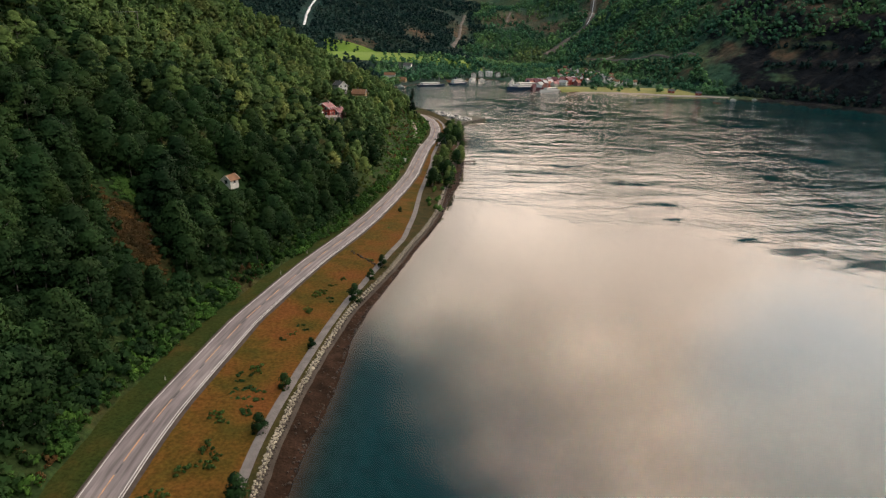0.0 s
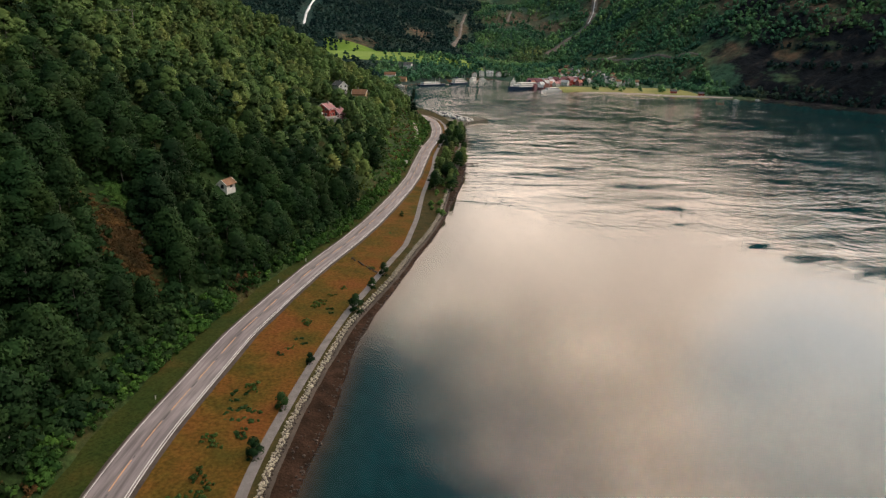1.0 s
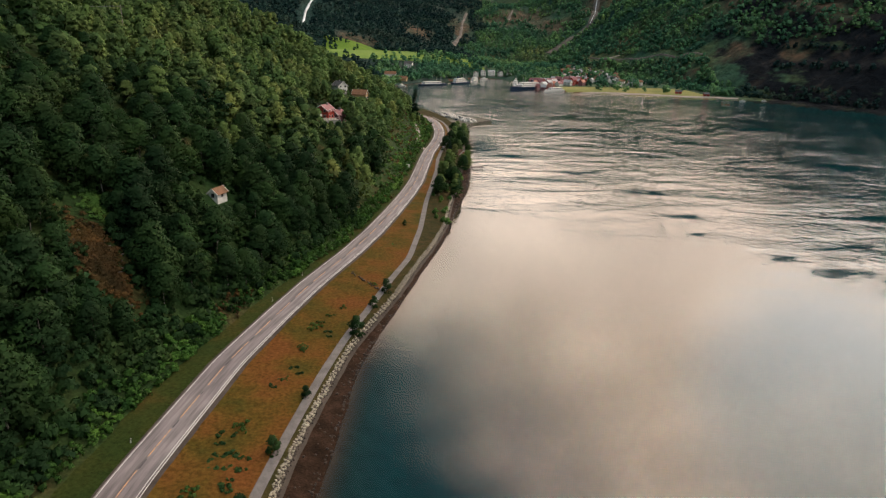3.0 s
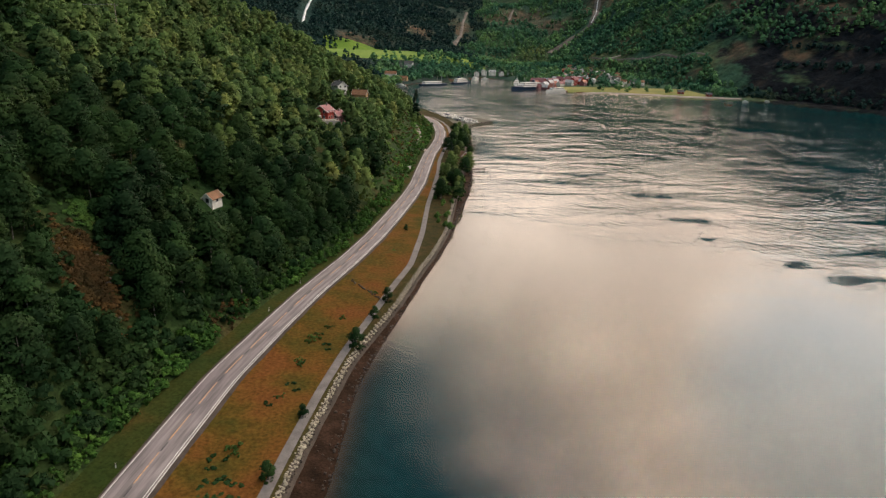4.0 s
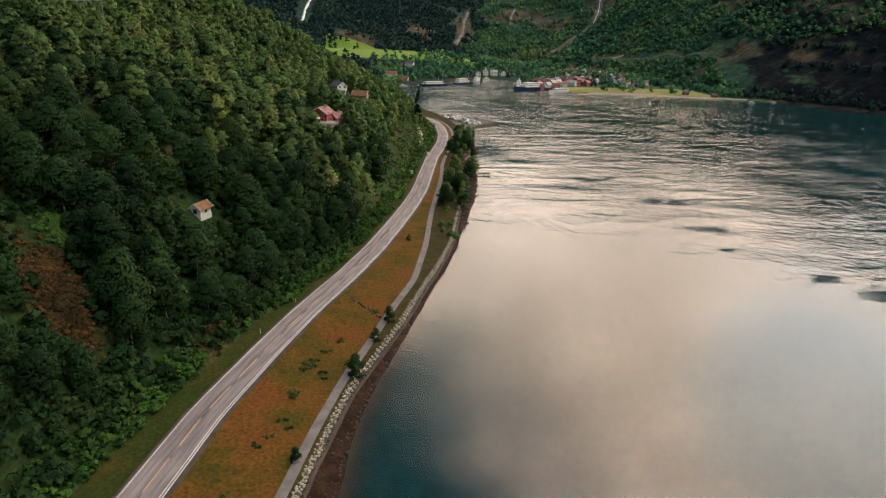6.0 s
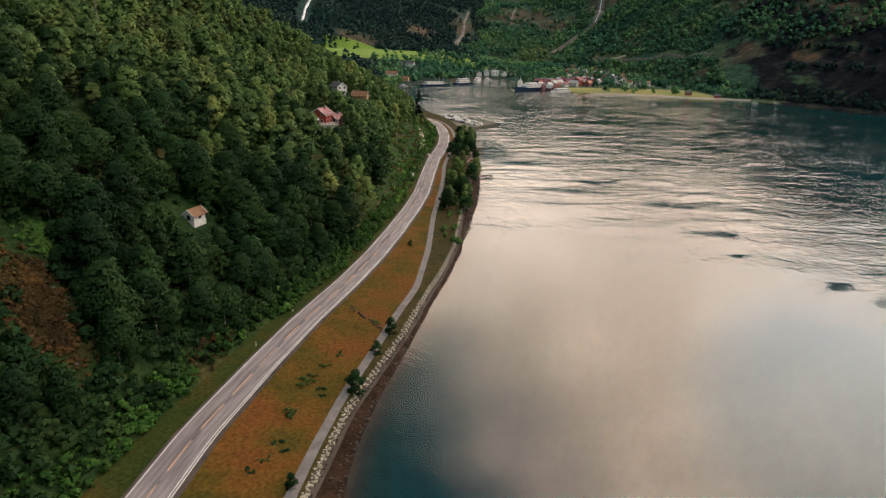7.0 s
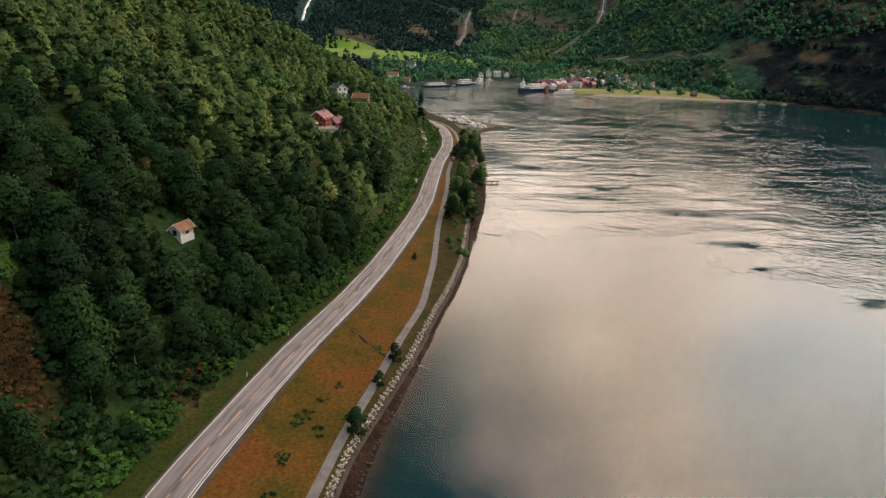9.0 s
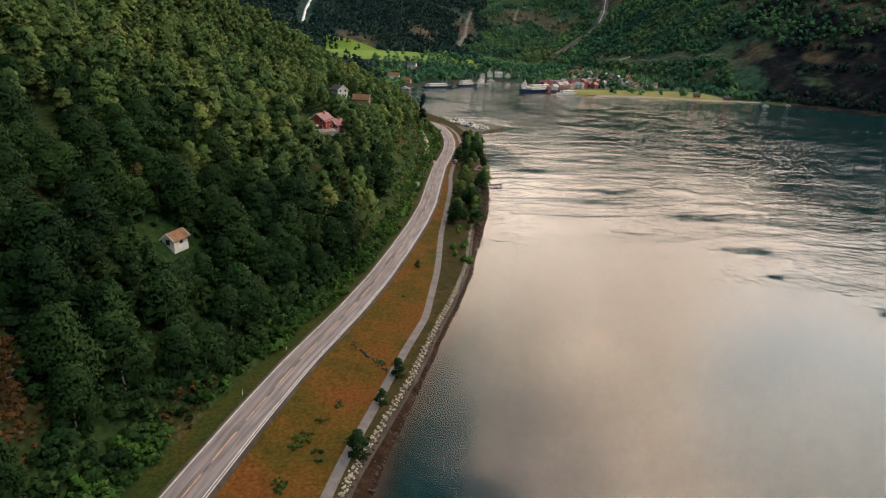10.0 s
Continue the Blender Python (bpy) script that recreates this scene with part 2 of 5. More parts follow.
def seam(add, pos, line, half):
    """1 on a line in plan, falling to 0 at half metres from it."""
    out = None
    for (ax, ay), (bx, by) in zip(line, line[1:]):
        e = Vector((bx - ax, by - ay, 0.0))
        d = add("ShaderNodeVectorMath", {0: pos, 1: (ax, ay, 0.0)}, operation="SUBTRACT").outputs["Vector"]
        along = add("ShaderNodeVectorMath", {0: d, 1: tuple(e / e.length_squared)}, operation="DOT_PRODUCT").outputs["Value"]
        along = add("ShaderNodeClamp", {"Value": along}).outputs["Result"]
        foot_ = add("ShaderNodeVectorMath", {0: tuple(e), "Scale": along}, operation="SCALE").outputs["Vector"]
        d = add("ShaderNodeVectorMath", {0: d, 1: foot_}, operation="SUBTRACT").outputs["Vector"]
        d = add("ShaderNodeVectorMath", {0: d, 1: (1.0, 1.0, 0.0)}, operation="MULTIPLY").outputs["Vector"]
        d = add("ShaderNodeVectorMath", {0: d}, operation="LENGTH").outputs["Value"]
        d = add("ShaderNodeMapRange", {"Value": d, "From Max": half, "To Min": 1.0, "To Max": 0.0}, interpolation="SMOOTHSTEP").outputs["Result"]
        out = d if out is None else add("ShaderNodeMath", {0: out, 1: d}, operation="MAXIMUM").outputs["Value"]
    return out


# stretches of open brown heath between the far woods: x, y, half width, half depth
HEATH = [(405, 1690, 95, 95), (470, 1600, 60, 60), (0, 1325, 48, 48), (140, 1500, 55, 75), (575, 1600, 45, 60), (563, 955, 26, 38), (512, 975, 15, 20), (690, 905, 40, 40), (628, 1098, 26, 34), (612, 885, 16, 26), (250, 1600, 30, 80), (650, 960, 22, 30)]


def far_slope(add, pos):
    """Heath, grass and bare rock between the far woods."""
    patch = nz(add, pos, 0.006, 8, 0.66, 0.3)
    base = ramp(add, patch, [(0.30, (0.020, 0.052, 0.040)), (0.46, (0.036, 0.082, 0.048)), (0.58, (0.070, 0.094, 0.042)), (0.70, (0.10, 0.076, 0.044))])
    # the left valley's lack of sun is put into a darker ground colour
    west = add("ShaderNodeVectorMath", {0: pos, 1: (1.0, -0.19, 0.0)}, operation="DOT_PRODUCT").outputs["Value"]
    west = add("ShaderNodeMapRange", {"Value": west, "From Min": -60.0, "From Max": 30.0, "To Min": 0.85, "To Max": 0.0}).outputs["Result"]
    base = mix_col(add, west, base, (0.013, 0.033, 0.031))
    heath = blobs(add, warped(add, pos, 0.014, 70.0), HEATH, 0.35, 1.15)
    mottled = ramp(add, nz(add, pos, 0.05, 6, 0.66), [(0.36, (0.028, 0.048, 0.030)), (0.52, (0.070, 0.056, 0.036)), (0.70, (0.14, 0.082, 0.052))])
    rock = nz(add, pos, 0.014, 8, 0.7, 0.25, (1.0, 1.0, 2.4))
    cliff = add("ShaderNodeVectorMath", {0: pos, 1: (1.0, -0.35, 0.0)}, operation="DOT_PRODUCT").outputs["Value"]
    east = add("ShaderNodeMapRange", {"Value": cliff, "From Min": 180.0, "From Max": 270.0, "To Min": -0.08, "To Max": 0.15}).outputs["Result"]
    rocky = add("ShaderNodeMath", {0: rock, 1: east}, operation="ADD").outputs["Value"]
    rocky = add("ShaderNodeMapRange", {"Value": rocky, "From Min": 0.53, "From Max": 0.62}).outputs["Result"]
    # dark cliff rock, made near black by putting the cliff's shade into it
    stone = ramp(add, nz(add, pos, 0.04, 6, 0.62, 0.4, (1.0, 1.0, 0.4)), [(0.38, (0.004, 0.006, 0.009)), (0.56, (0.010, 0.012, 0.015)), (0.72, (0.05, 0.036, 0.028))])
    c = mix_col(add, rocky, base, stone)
    c = mix_col(add, heath, c, mottled)
    fine = ramp(add, nz(add, pos, 0.11, 5), [(0.3, (0.5,) * 3), (0.7, (1.45,) * 3)])
    return mix_col(add, 1.0, c, fine, "MULTIPLY")


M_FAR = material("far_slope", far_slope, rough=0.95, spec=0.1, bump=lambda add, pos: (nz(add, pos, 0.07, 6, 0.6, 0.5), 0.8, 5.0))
M_FIELD = material("green_field", two_scale(0.02, 0.2, [(0.3, (0.10, 0.19, 0.02)), (0.7, (0.16, 0.24, 0.03))], 0.85, 1.15), rough=0.95)
M_MEADOW = material("shore_meadow", two_scale(0.02, 0.2, [(0.3, (0.12, 0.16, 0.03)), (0.7, (0.24, 0.21, 0.06))], 0.85, 1.15), rough=0.95)


# cat's paws and eddies, and the seams where currents meet
# the last oval is the calm bay: its dark mirrored slope as a dimmed patch
PAWS = [(289, 371, 24, 13), (173, 184, 24, 9), (184, 221, 26, 7), (132, 238, 7, 3.2), (137, 304, 15, 7), (134, 261, 11, 4.5), (146, 208, 12, 3.6), (158, 198, 12, 4), (337, 533, 30, 11),
        (105, 330, 14, 6), (95, 398, 22, 8), (118, 352, 16, 5), (240, 300, 22, 6), (215, 262, 20, 4), (75, 442, 24, 50)]
SEAMS = [[(70.5, 147), (74, 124), (84, 113), (96, 102)], [(50, 233), (57, 225), (61, 206), (63.5, 182)], [(71, 147), (77, 132), (84, 122), (94, 109)]]
TRAIN = [(13, 160), (17, 120), (21, 60)]


def water_material():
    m = bpy.data.materials.new("fjord_water")
    m.use_nodes = True
    t = m.node_tree
    t.nodes.clear()
    add = nodes_of(t)

    def maths(op, a_, b_, c_=None):
        return add("ShaderNodeMath", {0: a_, 1: b_} if c_ is None else {0: a_, 1: b_, 2: c_}, operation=op).outputs["Value"]

    def span(v, lo, hi, to_lo=0.0, to_hi=1.0, soft="SMOOTHSTEP"):
        return add("ShaderNodeMapRange", {"Value": v, "From Min": lo, "From Max": hi, "To Min": to_lo, "To Max": to_hi}, interpolation=soft).outputs["Result"]
    pos = add("ShaderNodeNewGeometry").outputs["Position"]
    x = add("ShaderNodeSeparateXYZ", {"Vector": pos}).outputs["X"]
    y = add("ShaderNodeSeparateXYZ", {"Vector": pos}).outputs["Y"]
    # the breeze freshens up the fjord and away from the near shore
    drift = maths("MULTIPLY_ADD", x, 0.55, y)
    breeze = span(drift, 170.0, 400.0)
    lee = span(maths("MULTIPLY_ADD", y, 0.55, x), 800.0, 960.0, 1.0, 0.2)
    breeze = maths("MULTIPLY", breeze, lee)
    # long streaks of ruffled and of smooth water
    bent = warped(add, pos, 0.012, 34.0)
    streak = nz(add, bent, 0.046, 5, 0.58, 0.9, (0.36, 1.12, 1.0))
    broad = nz(add, pos, 0.0075, 3, 0.5, 0.6, (0.6, 1.2, 1.0))
    both = maths("MULTIPLY_ADD", broad, 0.7, streak)
    ruffled = maths("MULTIPLY", span(both, 0.84, 1.0), span(drift, 280.0, 470.0))
    paw = blobs(add, warped(add, warped(add, pos, 0.05, 24.0), 0.22, 6.0), PAWS, 0.1, 1.4)
    fret = nz(add, bent, 0.16, 3, 0.55, 0.6, (0.35, 1.2, 1.0))
    paw = maths("MULTIPLY", paw, span(fret, 0.26, 0.60))
    dark = maths("MAXIMUM", maths("MULTIPLY", ruffled, span(x, 150.0, 330.0, 0.75, 0.42)), paw)
    line_ = seam(add, warped(add, pos, 0.14, 7.0), SEAMS[0], 0.95)
    for more in SEAMS[1:]:
        line_ = maths("MAXIMUM", line_, seam(add, warped(add, pos, 0.14, 7.0), more, 0.85))
    line_ = maths("MULTIPLY", line_, span(nz(add, pos, 0.4, 3), 0.34, 0.54, 0.25, 1.0))
    band = seam(add, warped(add, pos, 0.06, 10.0), TRAIN, 8.0)
    # relief: a slow swell, short waves, and fine ripples
    swell = nz(add, pos, 0.035, 3, 0.5, 1.0, (0.5, 1.25, 1.0))
    b1 = add("ShaderNodeBump", {"Height": swell, "Distance": 2.4, "Strength": span(breeze, 0.0, 1.0, 0.012, 0.34)})
    tilt = add("ShaderNodeMapping", {"Vector": pos, "Rotation": (0.0, 0.0, radians(14))}).outputs["Vector"]
    chop = nz(add, tilt, 0.27, 2, 0.5, 0.5, (0.5, 1.25, 1.0))
    patchy_ = span(nz(add, pos, 0.02, 4, 0.6, 0.8), 0.36, 0.62)
    c_amt = maths("MULTIPLY", span(breeze, 0.0, 1.0, 0.02, 0.17, "LINEAR"), span(patchy_, 0.0, 1.0, 0.35, 1.3, "LINEAR"))
    c_amt = maths("MULTIPLY", c_amt, span(x, 170.0, 330.0, 1.0, 2.1))
    c_amt = maths("MULTIPLY_ADD", dark, 0.05, c_amt)
    c_amt = maths("MULTIPLY_ADD", line_, 0.05, c_amt)
    b2 = add("ShaderNodeBump", {"Height": chop, "Distance": 1.0, "Strength": c_amt, "Normal": b1.outputs["Normal"]})
    slant = add("ShaderNodeMapping", {"Vector": pos, "Rotation": (0.0, 0.0, radians(44))}).outputs["Vector"]
    ripple = nz(add, slant, 0.36, 2, 0.5, 0.3, (0.42, 1.2, 1.0))
    r_amt = maths("MULTIPLY", span(drift, 140.0, 290.0, 0.03, 0.42, "LINEAR"), span(patchy_, 0.0, 1.0, 0.6, 1.35, "LINEAR"))
    r_amt = maths("MULTIPLY_ADD", line_, 0.2, maths("MULTIPLY", r_amt, lee))
    b3 = add("ShaderNodeBump", {"Height": ripple, "Distance": 0.4, "Strength": r_amt, "Normal": b2.outputs["Normal"]})
    train = add("ShaderNodeTexWave", {"Vector": add("ShaderNodeMapping", {"Vector": pos, "Rotation": (0.0, 0.0, radians(14))}).outputs["Vector"], "Scale": 0.26, "Distortion": 2.2, "Detail": 2.0, "Detail Scale": 0.5}).outputs["Fac"]
    t_amt = maths("MULTIPLY", band, span(nz(add, pos, 0.13, 3), 0.34, 0.66, 0.0, 0.17))
    b4 = add("ShaderNodeBump", {"Height": train, "Distance": 0.05, "Strength": t_amt, "Normal": b3.outputs["Normal"]})
    normal = b4.outputs["Normal"]
    fres = add("ShaderNodeFresnel", {"IOR": 1.35, "Normal": normal}).outputs["Fac"]
    # broken water mirrors less of the sky and shows more of the depth
    keep_ = maths("MULTIPLY", maths("MULTIPLY", span(dark, 0.0, 0.75, 1.0, 0.42, "LINEAR"), span(paw, 0.1, 0.85, 1.0, 0.22)), span(lee, 0.2, 1.0, 0.6, 1.0, "LINEAR"))
    keep_ = maths("MULTIPLY", keep_, span(line_, 0.4, 0.95, 1.0, 0.68))
    fres = maths("MULTIPLY", fres, keep_)
    rough = maths("MAXIMUM", span(maths("MULTIPLY", dark, breeze), 0.0, 1.0, 0.05, 0.13, "LINEAR"), span(y, 600.0, 900.0, 0.05, 0.11))
    gloss = add("ShaderNodeBsdfGlossy", {"Color": (1, 1, 1, 1), "Roughness": rough, "Normal": normal})
    clear = add("ShaderNodeBsdfTransparent", {"Color": (0.86, 0.95, 0.95, 1)})
    mixed = add("ShaderNodeMixShader", {"Fac": fres, 1: clear.outputs["BSDF"], 2: gloss.outputs["BSDF"]})
    add("ShaderNodeOutputMaterial", {"Surface": mixed.outputs["Shader"]})
    return m


M_WATER = water_material()

# ---- the lie of the land ----
ROAD = np.array([(-62, -300), (-50, -100), (-43.5, 20), (-37.5, 85), (-36.3, 97), (-34.7, 108), (-32.4, 119), (-26.6, 145), (-18.6, 170), (-12.3, 188), (-1.8, 214), (5.5, 234.5),
                 (13.3, 260), (21, 287), (27.6, 314), (34.5, 352), (41.3, 388), (47.8, 414), (53.8, 441), (57.9, 469), (60.2, 500), (60.0, 528), (55.5, 550), (44, 574), (20, 620)], float)
PATHWAY = np.array([(-44, -300), (-33, -100), (-24, 20), (-18, 84), (-17, 95), (-15.2, 105.4), (-12, 120), (-7.2, 140), (-2.4, 157), (1.6, 168), (6.6, 183), (10, 193), (16, 209),
                    (22.5, 240), (28.5, 278), (32.8, 300), (40.5, 341), (44.6, 370), (51.8, 405), (58.6, 432), (64.3, 462), (67.6, 500), (67.2, 528), (63, 552), (49, 578), (25, 620)], float)
WALL = np.array([(-42, -300), (-31, -100), (-22, 20), (-16, 84.5), (-14.7, 97), (-12.0, 113), (-8.0, 131), (-2.0, 153), (3.1, 165.5), (10.2, 183), (16.6, 202), (24.3, 223), (31.5, 246),
                 (38, 277), (43, 300), (50, 330), (55, 356), (59, 380), (64, 405), (70, 440), (74, 480), (75, 520), (74, 560), (66, 600), (60, 640)], float)
SHORE = np.array([(-34, -300), (-24, -100), (-15.5, 20), (-10.6, 86), (-8.4, 99), (-5.2, 111), (-1.0, 140), (4.8, 161), (9.2, 172), (16.3, 193.5), (23.3, 214.7), (27, 226),
                  (33.5, 247), (42.5, 278), (49, 300), (56, 330), (61, 356), (64.5, 380), (68.5, 405), (75, 440), (80, 480), (81, 520), (79, 560), (71, 600), (63, 640)], float)


def smooth_curve(pts):
    """x over y as a smooth table at every metre."""
    ys = np.arange(pts[0, 1], pts[-1, 1] + 0.5, 1.0)
    xs = np.interp(ys, pts[:, 1], pts[:, 0])
    k = np.hanning(17)
    k /= k.sum()
    xs = np.convolve(np.pad(xs, 8, mode="reflect", reflect_type="odd"), k, "valid")
    return lambda y: np.interp(y, ys, xs)


road_x, path_x, wall_x, shore_x = (smooth_curve(p) for p in (ROAD, PATHWAY, WALL, SHORE))


def lean(curve, y):
    """How much longer a cut across the curve is along x than square to it."""
    return np.sqrt(1 + (curve(y + 1.0) - curve(y - 1.0)) ** 2 / 4)


# The water's edge of the whole fjord, and the foot of the slopes all round it.
FAR_SHORE = [(54, 680), (50, 780), (50, 880), (80, 936), (133, 993), (184, 1076), (240, 1092), (246, 990), (262, 886), (290, 855), (331, 861), (377, 853), (433, 836), (474, 834),
             (536, 800), (561, 757), (592, 717), (606, 673), (622, 600), (645, 400), (665, 100), (700, -400), (520, -850), (100, -850)]
fjord = np.array([tuple(p) for p in SHORE] + FAR_SHORE)
foot = np.array([(x - 7.5, y) for x, y in ROAD if y < 560] + [(36, 590), (30, 615), (5, 680), (-35, 770), (-70, 900), (-90, 1080), (-70, 1250), (80, 1330), (230, 1430), (400, 1400), (462, 1200),
                 (478, 1010), (500, 900), (548, 818), (575, 765), (606, 715), (618, 665), (634, 590), (657, 400), (677, 100), (712, -400), (540, -880), (80, -880), (-60, -700)])


def polygon_distance(px, py, poly):
    """Distance to a closed outline: positive outside, negative inside."""
    d2 = np.full(px.shape, 1e18)
    inside = np.zeros(px.shape, bool)
    n = len(poly)
    for i in range(n):
        (ax, ay), (bx, by) = poly[i], poly[(i + 1) % n]
        ex, ey = bx - ax, by - ay
        t = np.clip(((px - ax) * ex + (py - ay) * ey) / (ex * ex + ey * ey + 1e-9), 0, 1)
        d2 = np.minimum(d2, (px - ax - t * ex) ** 2 + (py - ay - t * ey) ** 2)
        cross = ((ay > py) != (by > py)) & (px < ex * (py - ay) / (ey if ey else 1e-9) + ax)
        inside ^= cross
    d = np.sqrt(d2)
    return np.where(inside, -d, d)


def wave_noise(x, y, size, seed, octaves=4):
    """Smooth value noise of about -1 to 1."""
    out, amp, total = 0.0, 1.0, 0.0
    rng = np.random.RandomState(seed)
    for _ in range(octaves):
        table = rng.rand(64, 64)
        u, v = x / size + rng.rand() * 64, y / size + rng.rand() * 64
        iu, iv = np.floor(u).astype(int), np.floor(v).astype(int)
        fu, fv = u - iu, v - iv
        fu, fv = fu * fu * (3 - 2 * fu), fv * fv * (3 - 2 * fv)
        g = lambda a, b: table[(iu + a) % 64, (iv + b) % 64]
        val = (g(0, 0) * (1 - fu) + g(1, 0) * fu) * (1 - fv) + (g(0, 1) * (1 - fu) + g(1, 1) * fu) * fv
        out, total = out + amp * (2 * val - 1), total + amp
        amp, size = amp * 0.5, size * 0.5
    return out / total


def smoothstep(a, b, v):
    t = np.clip((v - a) / (b - a), 0, 1)
    return t * t * (3 - 2 * t)


CLIMB_D = [0, 4, 15, 27, 50, 75, 112, 200, 400, 800, 1500, 2600]
CLIMB_Z = [0, 1.0, 10, 18, 30, 40, 60, 108, 175, 255, 330, 380]


def land_height(x, y):
    """Height of the ground at arrays x, y."""
    sea = polygon_distance(x, y, fjord)
    out = polygon_distance(x, y, foot)
    flat = 1.3 + 0.028 * np.clip(sea, 0, 400)
    bench = 24 * smoothstep(930, 1230, y) * smoothstep(330, 150, x)
    ahead = smoothstep(600, 850, y)
    near = 2.6 + 0.0 * x
    base = near + (flat + bench - near) * ahead
    right = smoothstep(420, 620, x) * smoothstep(-500, 0, y)
    climb = np.interp(np.clip(out, 0, None), CLIMB_D, CLIMB_Z) * (1 + 0.2 * right - 0.2 * ahead * (1 - right))
    climb = climb * (1 + (np.interp(y, [60, 130, 230, 320, 450, 560], [1.1, 1.25, 1.2, 1.0, 0.95, 0.84]) - 1) * (1 - ahead) * (1 - right))
    rough = wave_noise(x, y, 420, 3, 6) * np.clip(out, 0, 500) * 0.22 + right * np.abs(wave_noise(x, y, 70, 8, 4)) * np.clip(out * 0.5, 0, 26) + wave_noise(x, y, 60, 5, 3) * np.clip(out * 0.12, 0, 7) * 0.6
    land = base + np.where(out > 0, climb + rough, 0)
    bed = -0.28 * np.clip(-sea, 0, 40) - 0.05 * np.clip(-sea - 40, 0, 400)
    z = np.where(sea > 0, np.minimum(land, (0.25 + 1.2 * (out > 0)) * sea + 0.1), bed)
    # the roadside strip is built of its own pieces: the sheet runs a little under them
    yc = np.clip(y, -290, 610)
    strip = (y > -290) & (y < 610) & (x > road_x(yc) - 9 * lean(road_x, yc)) & (x < shore_x(yc) + 11)
    return np.where(strip, np.minimum(z, np.where(x > wall_x(yc), -4.5, 1.2)), z)


def mesh_ob(name, verts, faces, mats, face_mat=None, smooth=False, normals=None):
    """An object from arrays of corners and of faces with equal numbers of corners."""
    verts, faces = np.asarray(verts, np.float32), np.asarray(faces, np.int32)
    me = bpy.data.meshes.new(name)
    k = faces.shape[1]
    me.vertices.add(len(verts))
    me.vertices.foreach_set("co", verts.ravel())
    me.loops.add(faces.size)
    me.loops.foreach_set("vertex_index", faces.ravel())
    me.polygons.add(len(faces))
    me.polygons.foreach_set("loop_start", np.arange(0, faces.size, k, dtype=np.int32))
    me.polygons.foreach_set("loop_total", np.full(len(faces), k, np.int32))
    for m in mats:
        me.materials.append(m)
    if face_mat is not None:
        me.polygons.foreach_set("material_index", np.asarray(face_mat, np.int32))
    me.polygons.foreach_set("use_smooth", np.full(len(faces), smooth))
    me.update(calc_edges=True)
    if normals is not None:
        me.normals_split_custom_set_from_vertices(np.asarray(normals, np.float32))
    return new(name, me)


def grid_faces(nu, nv):
    a = np.arange(nu * nv).reshape(nu, nv)
    return np.stack([a[:-1, :-1], a[1:, :-1], a[1:, 1:], a[:-1, 1:]], -1).reshape(-1, 4)


def spaced(stops):
    """Grid lines: (from, to, step) stretches joined."""
    return np.unique(np.concatenate([np.arange(a, b + 1e-6, s) for a, b, s in stops]))


gx = spaced([(-2400, -600, 100), (-600, -200, 25), (-200, -130, 7), (-130, 100, 3.5), (100, 440, 20), (440, 960, 8), (960, 1300, 25), (1300, 3000, 100)])
gy = spaced([(-1800, -900, 100), (-900, -60, 30), (-60, 60, 10), (60, 330, 3.5), (330, 620, 6), (620, 1300, 9), (1300, 1800, 14), (1800, 2000, 40), (2000, 4000, 100)])
GX, GY = np.meshgrid(gx, gy, indexing="ij")
GZ = land_height(GX, GY)
cx, cy = GX[:-1, :-1] + np.diff(GX, axis=0)[:, :-1] / 2, GY[:-1, :-1] + np.diff(GY, axis=1)[:-1, :] / 2
cz = (GZ[:-1, :-1] + GZ[1:, 1:]) / 2
top_z = np.maximum(np.maximum(GZ[:-1, :-1], GZ[1:, 1:]), np.maximum(GZ[1:, :-1], GZ[:-1, 1:]))
zone = np.where(np.where(cx > 300, top_z + 0.5, cz) < 0.15, 2, np.where((cy > 620) | (cx > 200) | (cx < -260) | (cy < -100), 1, 0))
field = (cy > 1130) & (cy < 1310) & (cx > -60) & (cx < 215) & (zone == 1)
meadow = (cy > 800) & (cy < 925) & (cx > 262) & (cx < 475) & (cz < 9) & (zone == 1)
zone = np.where(field, 3, np.where(meadow, 4, zone))
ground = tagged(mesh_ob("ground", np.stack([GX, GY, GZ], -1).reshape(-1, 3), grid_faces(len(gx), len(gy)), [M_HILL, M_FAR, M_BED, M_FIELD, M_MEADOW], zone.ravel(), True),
                "steep wooded fjord slopes with heath, rock and a green bench", "ground", kind="structure")

wx, wy = np.linspace(-80, 900, 40), np.linspace(-1000, 1150, 80)
WX, WY = np.meshgrid(wx, wy, indexing="ij")
tagged(mesh_ob("water", np.stack([WX, WY, 0 * WX], -1).reshape(-1, 3), grid_faces(40, 80), [M_WATER], None, True), "calm fjord water with wind streaks and cloud reflections", "water", kind="structure")


# ---- the roadside strip: strips laid side by side along the road ----
ys = np.arange(-100, 600.1, 1.5)
rl = lean(road_x, ys)


def wob(size, amount, seed):
    return wave_noise(ys, ys * 0 + seed * 17.0, size, seed, 3) * amount


